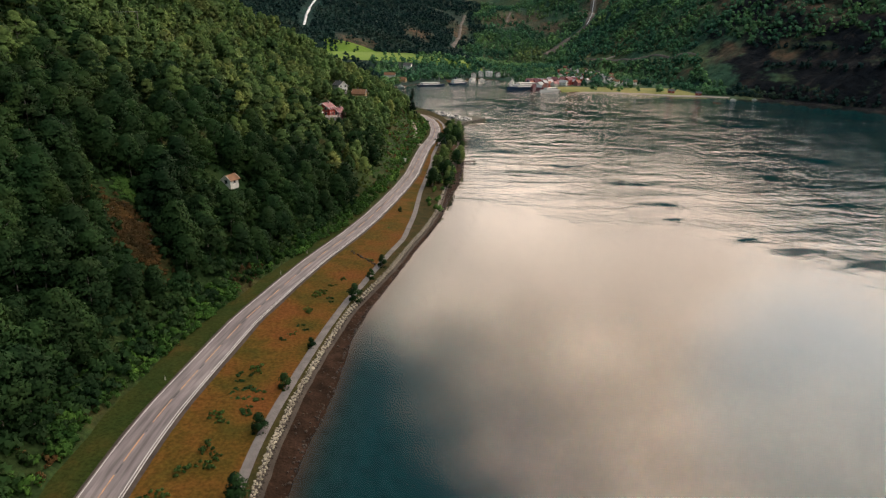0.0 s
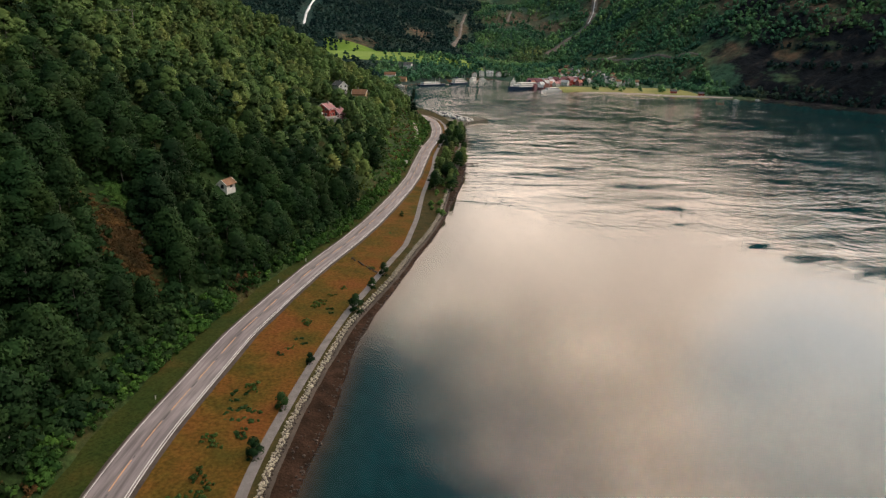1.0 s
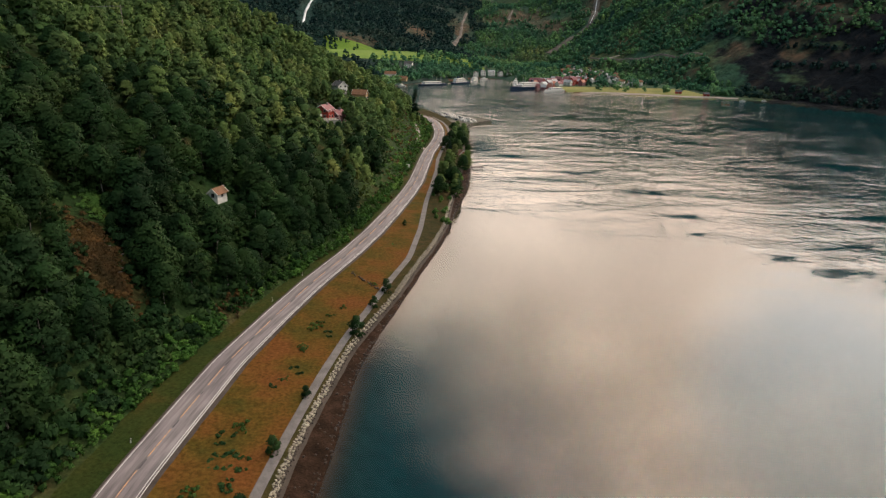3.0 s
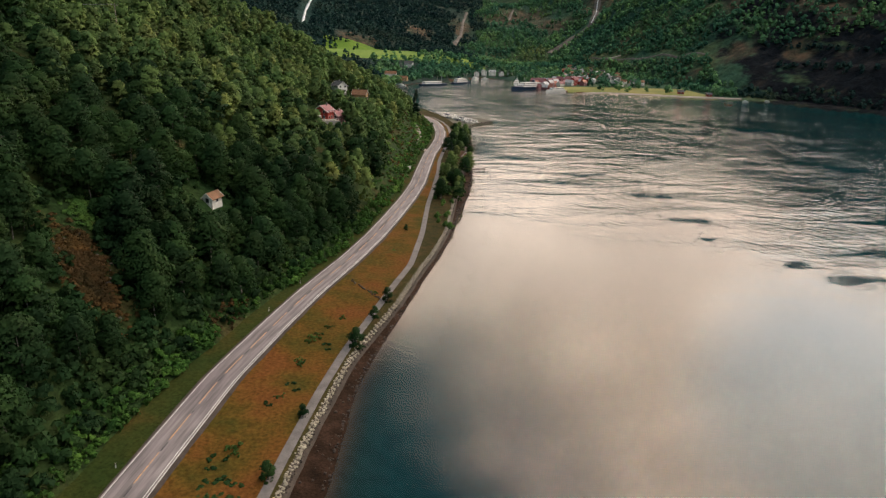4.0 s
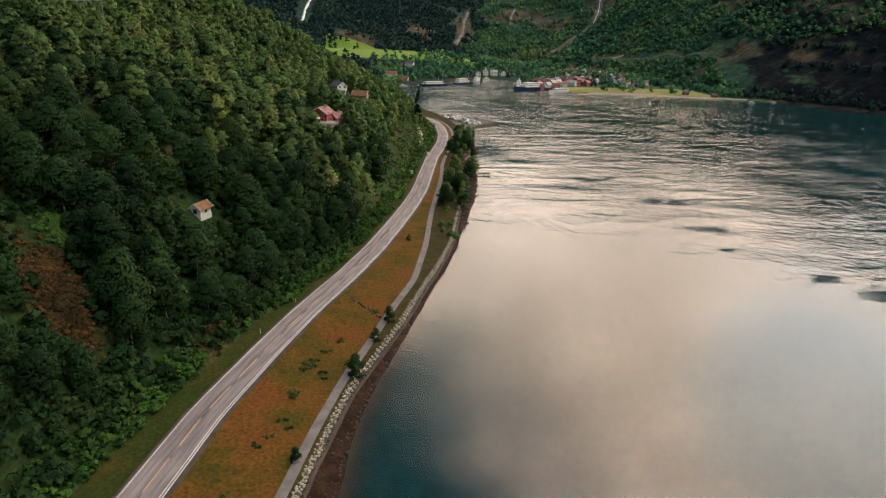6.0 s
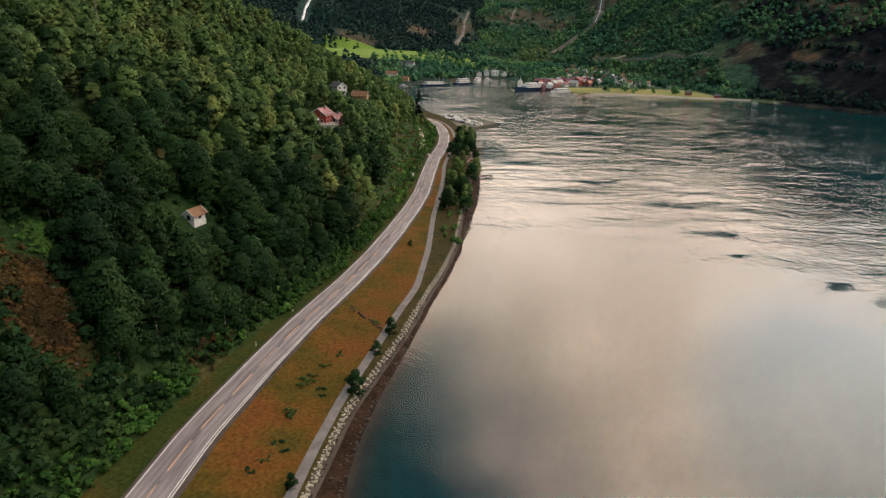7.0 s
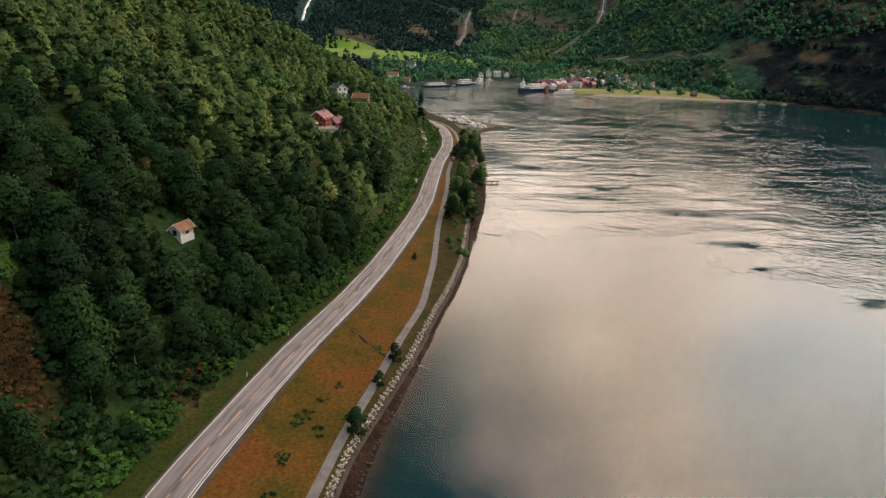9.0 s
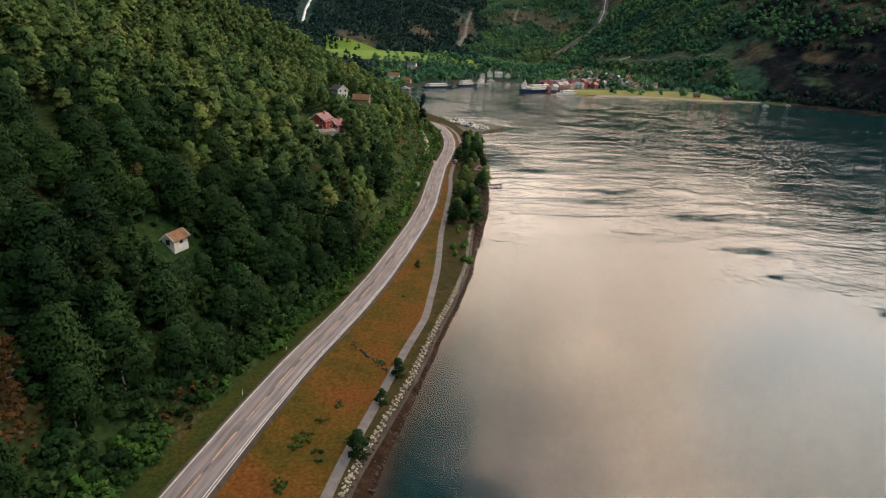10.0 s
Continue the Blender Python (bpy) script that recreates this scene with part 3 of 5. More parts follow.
ZR = 3.0
near_wide = 2.4 * smoothstep(200, 125, ys)          # the verge widens towards the near end
edges = {
    "bank": (road_x(ys) - (8.6 + near_wide + wob(14, 1.5, 1)) * rl, 4.1 + 0 * ys),
    "verge": (road_x(ys) - (6.6 + near_wide + wob(9, 0.9, 2)) * rl, 3.3 + 0 * ys),
    "soft": (road_x(ys) - (3.75 + wob(4, 0.12, 3)) * rl, ZR - 0.03 + 0 * ys),
    "left": (road_x(ys) - 3.3 * rl, ZR + 0 * ys),
    "right": (road_x(ys) + 3.45 * rl, ZR + 0 * ys),
    "hard": (road_x(ys) + (4.25 + wob(5, 0.2, 4)) * rl, ZR - 0.12 + 0 * ys),
    "grass": (path_x(ys) - 0.9 * lean(path_x, ys), 2.45 + 0 * ys),
    "pathr": (path_x(ys) + 1.05 * lean(path_x, ys), 2.45 + 0 * ys),
    "wall": (wall_x(ys) + wob(3, 0.15, 5), 2.1 + 0 * ys),
    "toe": (wall_x(ys) + 1.7 + wob(4, 0.25, 6), 0.85 + 0 * ys),
    "edge": (shore_x(ys) + wob(6, 0.5, 7), -0.02 + 0 * ys),
    "shoal": (shore_x(ys) + 4, -0.9 + 0 * ys),
    "deep": (shore_x(ys) + 13, -3.6 + 0 * ys),
}
ex = edges["hard"][0]
edges["grass"] = (np.maximum(edges["grass"][0], ex + 0.4), edges["grass"][1])
edges["pathr"] = (edges["grass"][0] + 1.8 * lean(path_x, ys), edges["pathr"][1])
edges["wall"] = (np.maximum(edges["wall"][0], edges["pathr"][0] + 0.7), edges["wall"][1])
edges["toe"] = (np.maximum(edges["toe"][0], edges["wall"][0] + 1.2), edges["toe"][1])
edges["edge"] = (np.maximum(edges["edge"][0], edges["toe"][0] + 0.8), edges["edge"][1])


def strip(name, a, b, mat, label, category, n=4, bulge=0.0, seed=0, rough=0.0):
    (xa, za), (xb, zb) = edges[a], edges[b]
    t = np.linspace(0, 1, n + 1)[:, None]
    X, Z = xa + (xb - xa) * t, za + (zb - za) * t + bulge * np.sin(np.pi * t)
    Y = np.broadcast_to(ys, X.shape)
    if rough:
        Z = Z + rough * wave_noise(X, Y, 5.0, 40 + seed, 3) * np.sin(np.pi * t) ** 0.5
    return tagged(mesh_ob(name, np.stack([X, Y, Z], -1).reshape(-1, 3), grid_faces(n + 1, len(ys)), [mat], None, True), label, category, kind="structure")


strip("bank", "bank", "verge", M_HILL, "overgrown earth bank at the forest edge", "bank", 3, 0.1, 1, 0.4)
strip("verge", "verge", "soft", M_VERGE, "green mown grass verge beside the road", "verge", 5, 0.0, 2, 0.25)
strip("shoulder", "soft", "left", M_DIRT, "narrow gravel road shoulder", "shoulder", 1)
road = strip("road", "left", "right", M_ROAD, "worn grey two-lane asphalt road", "road", 6, 0.06)
road_uv = road.data.uv_layers.new(name="UVMap")
loop_vert = np.empty(len(road.data.loops), np.int32)
road.data.loops.foreach_get("vertex_index", loop_vert)
row, col_ = loop_vert // len(ys), loop_vert % len(ys)
road_uv.data.foreach_set("uv", np.column_stack([-3.3 + 6.75 * row / 6.0, ys[col_]]).astype(np.float32).ravel())
strip("shoulder", "right", "hard", M_DIRT, "dark earth shoulder above the grass slope", "shoulder", 2)
strip("meadow_strip", "hard", "grass", M_GRASS, "dry orange-brown grass slope between road and path", "grass", 10, 0.0, 3, 0.35)
strip("footpath", "grass", "pathr", M_PATH, "narrow grey asphalt footpath along the shore", "path", 2, 0.03)
strip("path_edge", "pathr", "wall", M_EDGE, "dull green grass edge between path and stones", "grass", 2, 0.0, 4, 0.1)
strip("embankment", "wall", "toe", M_DIRT, "earth embankment under the shore stones", "embankment", 3)
strip("beach", "toe", "edge", M_BEACH, "dark brown stony tidal shore", "beach", 5, 0.0, 5, 0.3)
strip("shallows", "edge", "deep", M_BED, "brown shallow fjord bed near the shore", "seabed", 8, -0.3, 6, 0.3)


def ribbon(name, off, half, mat, z, y0, y1, step=1.5):
    """A painted line along the road, off metres to the right of its middle."""
    y = np.arange(y0, y1 + 1e-6, step)
    c, l = road_x(y), lean(road_x, y)
    zz = ZR + 0.06 * np.sin(np.pi * np.clip((off + 3.3) / 6.75, 0, 1)) + z
    v = np.stack([np.stack([c + (off - half) * l, y, 0 * y + zz], -1), np.stack([c + (off + half) * l, y, 0 * y + zz], -1)])
    return mesh_ob(name, v.reshape(-1, 3), grid_faces(2, len(y)), [mat])


tagged(ribbon("edge_line", -3.0, 0.065, M_WHITE, 0.008, -90, 590), "white painted road edge line", "road marking", kind="structure")
tagged(ribbon("edge_line", 2.85, 0.065, M_WHITE, 0.008, -90, 590), "white painted road edge line", "road marking", kind="structure")
tagged(ribbon("edge_line", 3.3, 0.06, M_WHITE, 0.008, -90, 590), "white painted road edge line", "road marking", kind="structure")


def road_bar(name, mat, off, half, y0, length, z=0.012):
    ob = ribbon(name, off, half, mat, z, y0, y0 + length, length / 4)
    ob.parent = road
    return ob


for k in range(46):
    y0 = 61.5 + k * 10.62
    road_bar("centre_dash", M_YELLOW, -0.05, 0.11, y0, 7.3)
    if k < 16:
        road_bar("tar_patch", M_PATCH, 0.02, 0.16 if k % 3 else 0.1, y0 + 7.7, 2.3 if k % 3 else 0.7, 0.01)


# ---- trees ----
def leaf_set(rng, clumps, per, size, height, width, base, pointed=False):
    """Leaf pieces on the skins of many small clumps: for each three corners, and the way its crown swells there."""
    per *= 2
    out = []
    for _ in range(clumps):
        u = rng.rand() ** 0.75
        zc = base + (height - base) * u
        prof = np.sin(np.pi * min(0.97, 0.25 + 0.75 * u)) ** 0.7 if not pointed else (1 - u) ** 0.9
        r = width * max(prof, 0.08) * rng.rand() ** 0.35 * 0.78
        a = rng.rand() * 2 * np.pi
        c = np.array([r * np.cos(a), r * np.sin(a), zc])
        rad = width * (0.24 + 0.2 * rng.rand()) * (1.0 if not pointed else 0.35 + 0.65 * (1 - u))
        d = rng.randn(per, 3)
        d /= np.linalg.norm(d, axis=1)[:, None]
        d[:, 2] = np.abs(d[:, 2]) * 0.95 - 0.2
        p = c + d * rad * (0.72 + 0.4 * rng.rand(per, 1)) * [1, 1, 0.8]
        nrm = d + [0, 0, 0.25] + 0.42 * rng.randn(per, 3)
        nrm /= np.linalg.norm(nrm, axis=1)[:, None]
        s = np.cross(nrm, rng.randn(per, 3))
        s /= np.linalg.norm(s, axis=1)[:, None]
        w = np.cross(nrm, s)
        k = size * (0.6 + 0.8 * rng.rand(per, 1))
        swell = p - [0, 0, base + 0.45 * (height - base)]
        swell = swell / [width, width, 0.55 * (height - base) + 0.01]
        swell /= np.linalg.norm(swell, axis=1)[:, None] + 1e-6
        way = 0.42 * d + 0.8 * swell + 0.2 * nrm + [0, 0, 0.12]
        way /= np.linalg.norm(way, axis=1)[:, None]
        out.append(np.stack([p - s * k * 0.5 - w * k * 0.25, p + s * k * 0.5 - w * k * 0.3, p + w * k * 0.55, way], 1))
    return np.concatenate(out)


def trunk_set(height, r0, sides=6, limbs=0, rng=None):
    """A tapered, slightly bent trunk with limbs."""
    verts, faces = [], []

    def tube(p0, p1, ra, rb, bend):
        n = len(verts)
        p0, p1 = np.array(p0, float), np.array(p1, float)
        ax = p1 - p0
        side = np.cross(ax, [0.3, 1, 0.1])
        side /= np.linalg.norm(side)
        up = np.cross(ax, side)
        up /= np.linalg.norm(up)
        rings = 4
        for i in range(rings):
            t = i / (rings - 1)
            c = p0 + ax * t + np.array([bend, -bend * 0.6, 0]) * np.sin(np.pi * t)
            r = ra + (rb - ra) * t
            for k in range(sides):
                a = 2 * np.pi * k / sides
                verts.append(c + side * r * np.cos(a) + up * r * np.sin(a))
        for i in range(rings - 1):
            for k in range(sides):
                a, b = n + i * sides + k, n + i * sides + (k + 1) % sides
                faces.append((a, b, b + sides, a + sides))
    tube((0, 0, -0.5), (0.15, 0.1, height * 0.92), r0, r0 * 0.18, 0.2)
    for _ in range(limbs):
        z = height * (0.3 + 0.5 * rng.rand())
        a, l = rng.rand() * 2 * np.pi, height * (0.12 + 0.1 * rng.rand())
        tube((0, 0, z), (l * np.cos(a), l * np.sin(a), z + l * 0.8), r0 * 0.35, r0 * 0.1, 0.08)
    return np.array(verts), np.array(faces)


def leaf_mesh(name, arr, mats):
    """One mesh of leaf pieces, shaded as the crown swells."""
    return mesh_ob(name, arr[:, :3].reshape(-1, 3), np.arange(len(arr) * 3).reshape(-1, 3), mats, None, True, np.repeat(arr[:, 3], 3, axis=0))


def part(name, ob, parent, label=""):
    ob.name = name
    ob.parent = parent
    if label:
        ob["label"] = label
    return ob


def ground_z(x, y):
    """Height of the ground sheet, or of the roadside strip, at one place."""
    i = min(max(int(np.searchsorted(gx, x)) - 1, 0), len(gx) - 2)
    j = min(max(int(np.searchsorted(gy, y)) - 1, 0), len(gy) - 2)
    u, v = (x - gx[i]) / (gx[i + 1] - gx[i]), (y - gy[j]) / (gy[j + 1] - gy[j])
    z = (GZ[i, j] * (1 - u) + GZ[i + 1, j] * u) * (1 - v) + (GZ[i, j + 1] * (1 - u) + GZ[i + 1, j + 1] * u) * v
    if -100 < y < 600:
        k = min(int(round((y + 100) / 1.5)), len(ys) - 1)
        names = list(edges)
        for a, b in zip(names, names[1:]):
            xa, xb = edges[a][0][k], edges[b][0][k]
            if xa <= x <= xb:
                t = (x - xa) / (xb - xa + 1e-9)
                return max(float(edges[a][1][k] + (edges[b][1][k] - edges[a][1][k]) * t), float(z))
    return float(z)


def make_tree(kind, seed):
    rng = np.random.RandomState(seed)
    root = new("birch_tree" if kind == "birch" else "alder_tree")
    h, w = (13.0, 3.4) if kind == "birch" else (12.0, 4.3)
    tv, tf = trunk_set(h, 0.17, 6, 4, rng)
    part("trunk", mesh_ob("trunk", tv, tf, [M_BARK], None, True), root)
    part("crown", leaf_mesh("crown", leaf_set(rng, 62, 31, 0.52, h - 0.4, w, h * 0.12), [M_BIRCH if kind == "birch" else M_LEAF]), root)
    return tagged(root, "slender birch with a light green crown on the slope" if kind == "birch" else "broad dark green alder on the wooded slope", "tree", "forest trees")


CLEARINGS = [(-53.5, 159.5, 4.5), (-49.5, 152.5, 5.2), (-58, 163, 4.5), (-60, 170, 4.5), (-39.2, 206.2, 4.6), (-38.6, 201.5, 4.2), (-42.5, 203.0, 4.0), (-14, 358, 11.0), (-13, 346, 8.0), (-10, 450, 9.0), (2, 452, 7.0), (43, 498, 9.0), (44, 488, 8.0), (42, 612, 9.0), (43, 602, 9.0)]
rng = np.random.RandomState(11)
spots = []
for yy in np.arange(45, 640, 6.1):
    for xx in np.arange(-400, 75, 6.1):
        spots.append((xx + rng.uniform(-2.7, 2.7), yy + rng.uniform(-2.7, 2.7)))
spots = np.array(spots)
out_d = polygon_distance(spots[:, 0], spots[:, 1], foot)
keep = (out_d > 3.2) & (out_d < 230) & (spots[:, 0] > -0.56 * spots[:, 1] - 32)
for qx, qy, qr in CLEARINGS:
    keep &= np.hypot(spots[:, 0] - qx, spots[:, 1] - qy) > qr
keep &= rng.rand(len(spots)) > np.where(spots[:, 1] > 220, 0.14, 0.05)
keep &= out_d > 4.6 + 2.4 * smoothstep(200, 125, spots[:, 1])
keep &= out_d > 3.2 + 12.5 * smoothstep(295, 350, spots[:, 1]) * smoothstep(560, 500, spots[:, 1])
spots, out_d = spots[keep], out_d[keep]
spot_z = land_height(spots[:, 0], spots[:, 1])
low_enough = spot_z < 76 + 0.075 * np.hypot(spots[:, 0], spots[:, 1])
spots, out_d, spot_z = spots[low_enough], out_d[low_enough], spot_z[low_enough]
reach = np.hypot(spots[:, 0] + 20, spots[:, 1] - 70)
order = np.argsort(reach)
spots, spot_z, reach, out_d = spots[order], spot_z[order], reach[order], out_d[order]
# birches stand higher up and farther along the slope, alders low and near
# so the slope's brighter upper part is carried by the lighter birch leaves
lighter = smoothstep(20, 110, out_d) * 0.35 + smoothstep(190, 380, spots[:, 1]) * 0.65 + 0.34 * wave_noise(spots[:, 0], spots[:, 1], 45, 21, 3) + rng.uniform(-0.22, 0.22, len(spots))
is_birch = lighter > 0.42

# trees before a house stay low enough to leave it in sight
SIGHTS = [(-39.8, 205.0, -0.8, 4.6), (-13.0, 357.0, 0.0, 9.0), (-10.5, 451.0, 1.5, 5.0), (2.6, 453.0, 1.5, 5.0), (-54, 160, 0.3, 4.0), (-59.5, 168, 0.3, 4.5), (-49.5, 152.5, 0.3, 5.0)]
crown_top = np.full(len(spots), 99.0)
for hx, hy, up, half in SIGHTS:
    hz = float(land_height(np.array([hx]), np.array([hy]))[0]) + up
    for ex_, ey_, ez_ in ((0.8, 3.0, 69.0), (0.0, 38.0, 68.4), (-0.2, 70.0, 67.5)):
        dx, dy = ex_ - hx, ey_ - hy
        span = math.hypot(dx, dy)
        along = ((spots[:, 0] - hx) * dx + (spots[:, 1] - hy) * dy) / span
        off = np.abs((spots[:, 0] - hx) * dy - (spots[:, 1] - hy) * dx) / span
        hit = (along > 0) & (along < 60) & (off < half + 2.6)
        crown_top = np.where(hit, np.minimum(crown_top, hz + (ez_ - hz) * along / span - spot_z), crown_top)
fit_scale = crown_top / 13.2
stay = fit_scale > 0.28
spots, spot_z, reach, out_d, is_birch, fit_scale = (v[stay] for v in (spots, spot_z, reach, out_d, is_birch, fit_scale))

alders = [make_tree("alder", 3), make_tree("alder", 4), make_tree("alder", 6)]
birches = [make_tree("birch", 1), make_tree("birch", 2), make_tree("birch", 5)]
used = set()
NEAR = 300
for i in range(NEAR):
    s = min(rng.uniform(0.62, 1.25) * (0.6 if out_d[i] < 5 else 1.0), fit_scale[i])
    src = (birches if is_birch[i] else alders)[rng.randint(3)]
    m = pose(spots[i, 0], spots[i, 1], spot_z[i], rng.uniform(-4, 4), rng.uniform(-4, 4), rng.uniform(0, 360))
    t = copy_thing(src, m) if src.name in used else src
    used.add(src.name)
    t.matrix_basis = m
    t.scale = (s * rng.uniform(0.9, 1.15), s * rng.uniform(0.9, 1.15), s)


def scatter(name, places, sizes, templates, mats, label, category):
    """Many plants joined into one mesh: leaf pieces of a few patterns, each turned and sized at random."""
    parts = []
    for k, tpl in enumerate(templates):
        sel = np.arange(len(places)) % len(templates) == k
        p, s = places[sel], sizes[sel]
        a = rng.uniform(0, 2 * np.pi, len(p))
        ca, sa = np.cos(a)[:, None, None], np.sin(a)[:, None, None]
        x, y, z = tpl[None, ..., 0], tpl[None, ..., 1], tpl[None, ..., 2]
        wide = (s * rng.uniform(0.85, 1.2, len(p)))[:, None, None]
        v = np.stack([(x * ca - y * sa) * wide + p[:, 0, None, None], (x * sa + y * ca) * wide + p[:, 1, None, None], z * s[:, None, None] + p[:, 2, None, None]], -1)
        nx, ny = tpl[None, :, 3, 0], tpl[None, :, 3, 1]
        v[:, :, 3, 0], v[:, :, 3, 1] = nx * ca[..., 0] - ny * sa[..., 0], nx * sa[..., 0] + ny * ca[..., 0]
        v[:, :, 3, 2] = tpl[None, :, 3, 2]
        parts.append(v.reshape(-1, 4, 3))
    ob = leaf_mesh(name, np.concatenate(parts), mats)
    return tagged(ob, label, category, kind="stuff")


mid = (reach >= reach[NEAR]) & (reach < 260)
far = reach >= 260
P3 = np.column_stack([spots, spot_z])
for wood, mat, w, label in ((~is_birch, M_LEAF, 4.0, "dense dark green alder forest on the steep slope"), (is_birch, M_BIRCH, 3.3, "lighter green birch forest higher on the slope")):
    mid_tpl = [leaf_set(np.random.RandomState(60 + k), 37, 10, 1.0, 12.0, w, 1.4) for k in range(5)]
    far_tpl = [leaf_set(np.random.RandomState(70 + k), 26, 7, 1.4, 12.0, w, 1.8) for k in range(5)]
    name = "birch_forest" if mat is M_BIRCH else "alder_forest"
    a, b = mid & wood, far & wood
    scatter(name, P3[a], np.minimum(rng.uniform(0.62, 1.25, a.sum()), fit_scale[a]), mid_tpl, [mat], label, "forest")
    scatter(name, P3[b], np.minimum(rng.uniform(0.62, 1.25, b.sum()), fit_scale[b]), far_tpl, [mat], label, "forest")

# undergrowth along the forest edge
uy = rng.uniform(62, 560, 2000)
uo = 6.9 - 2.0 * smoothstep(165, 225, uy) + rng.rand(2000) * (5.6 + 1.5 * smoothstep(165, 225, uy)) + 2.3 * smoothstep(200, 125, uy) + 1.2 * wave_noise(uy, uy * 0, 12, 31, 2)
ux = road_x(uy) - uo * lean(road_x, uy)
uz = np.array([ground_z(a, b) for a, b in zip(ux, uy)])
bush_tpl = [leaf_set(np.random.RandomState(80 + k), 9, 5, 0.55, 1.9, 1.15, 0.2) for k in range(4)]
thinned = (uy < 285) | (rng.rand(2000) < 0.3)
ux, uy, uz = ux[thinned], uy[thinned], uz[thinned]
green = wave_noise(ux, uy, 14, 33, 2) + rng.uniform(-0.3, 0.3, len(ux)) < 0.62
U3 = np.column_stack([ux, uy, uz])
scatter("undergrowth", U3[green], rng.uniform(0.4, 1.15, green.sum()), bush_tpl, [M_UNDER], "bright green undergrowth along the forest edge", "bushes")
scatter("bracken", U3[~green], rng.uniform(0.3, 0.8, (~green).sum()), bush_tpl, [M_RUST], "rusty brown bracken along the forest edge", "bushes")

# young growth under the near trees
n_u = 1650
vy = rng.uniform(75, 250, n_u)
vx = road_x(vy) - rng.uniform(11, 48, n_u)
open_ = np.ones(n_u, bool)
for qx, qy, qr in CLEARINGS:
    open_ &= np.hypot(vx - qx, vy - qy) > qr
vx, vy = vx[open_], vy[open_]
V3 = np.column_stack([vx, vy, land_height(vx, vy)])
scatter("young_growth", V3, rng.uniform(0.8, 1.9, len(vx)), bush_tpl[:2], [M_LEAF], "dark green young growth under the trees", "bushes")

# far woods on the slopes round the fjord head
fx, fy = [], []
for yy in np.arange(350, 1900, 8.6):
    for xx in np.arange(-250, 1150, 8.6):
        fx.append(xx + rng.uniform(-5, 5)), fy.append(yy + rng.uniform(-5, 5))
fx, fy = np.array(fx), np.array(fy)
fo, fs = polygon_distance(fx, fy, foot), polygon_distance(fx, fy, fjord)
bearing = fx / fy
fz = land_height(fx, fy)
patchy = wave_noise(fx, fy, 130, 51, 4)
ok = (fs > 10) & (bearing > -0.2) & (bearing < 1.0) & ((fy > 640) | (fx > 500)) & (fz < 85 + 0.085 * np.hypot(fx, fy)) & (patchy > np.where((fx > 420) | (fx < 120), -0.7, -0.5))
east = fx - 0.35 * fy > 195
ledge = wave_noise(fy * 0.45 + fx * 0.2, fz * 3.0, 45, 57, 3)
ok &= ~east | (fz < 13) | (ledge > np.where(fz < 62, 0.42, -0.02))
for hx, hy, hw, hd in HEATH:
    q = np.hypot((fx - hx) / hw, (fy - hy) / hd) + 0.6 * wave_noise(fx, fy, 36, 58, 3)
    ok &= (q > 0.9) | (rng.rand(len(fx)) < 0.24)

# bracken, grass and dead wood in the felled clearing
along_ = rng.rand(620)
kx, ky = -49.0 - 9.0 * along_ + rng.normal(0, 2.6, 620), 151.5 + 12.0 * along_ + rng.normal(0, 2.6, 620)
kz = land_height(kx, ky)
K3 = np.column_stack([kx, ky, kz])
low_tpl = [leaf_set(np.random.RandomState(85 + k), 8, 6, 0.45, 0.9, 1.3, 0.05) for k in range(3)]
scatter("clearing_bracken", K3[:430], rng.uniform(0.5, 1.0, 430), low_tpl, [M_RUST], "rusty brown bracken in the felled clearing", "bushes")
scatter("clearing_grass", np.column_stack([kx[430:] * 0.7 - 21, ky[430:] * 0.6 + 79, land_height(kx[430:] * 0.7 - 21, ky[430:] * 0.6 + 79)]), rng.uniform(0.5, 0.9, 190), low_tpl, [M_SHRUB], "fresh green growth in the felled clearing", "bushes")

# rough grass on the bank beside the road bend
by = rng.uniform(290, 530, 1100)
bx = road_x(by) - (6.8 + 22 * rng.rand(1100) ** 1.5)
B3 = np.column_stack([bx, by, np.array([ground_z(a, b) for a, b in zip(bx, by)])])
scatter("bank_grass", B3[:600], rng.uniform(0.6, 1.4, 600), low_tpl, [M_SHRUB], "rough green grass on the bank above the road", "grass")
scatter("bank_bracken", B3[780:], rng.uniform(0.5, 1.1, 320), low_tpl, [M_RUST], "orange-brown bracken on the bank above the road", "grass")
ok &= ~((fy > 1140) & (fy < 1310) & (fx > -60) & (fx < 215) & (fo < 0) & (rng.rand(len(fx)) > np.where(fx > 110, 0.4, 0.05)))
ok &= ~((fx > 225) & (fx < 480) & (fy < 1300) & (fo < 0) & (rng.rand(len(fx)) > np.where(fy > 960, 0.4, 0.15)))
ok &= ~((fx > -60) & (fx < 110) & (fy > 1060) & (fy < 1141) & (rng.rand(len(fx)) > 0.35))
for qx, qy in ((83, 1066), (50, 978), (66, 946), (80, 1050), (48, 960)):
    ok &= np.hypot(fx - qx, fy - qy) > 13
ok &= ~((fx > 225) & (fx < 330) & (fy < 985))


def near_line(x, y, line, width):
    d = np.full(x.shape, 1e9)
    for (ax, ay), (bx, by) in zip(line, line[1:]):
        ex, ey = bx - ax, by - ay
        t = np.clip(((x - ax) * ex + (y - ay) * ey) / (ex * ex + ey * ey), 0, 1)
        d = np.minimum(d, np.hypot(x - ax - t * ex, y - ay - t * ey))
    return d < width


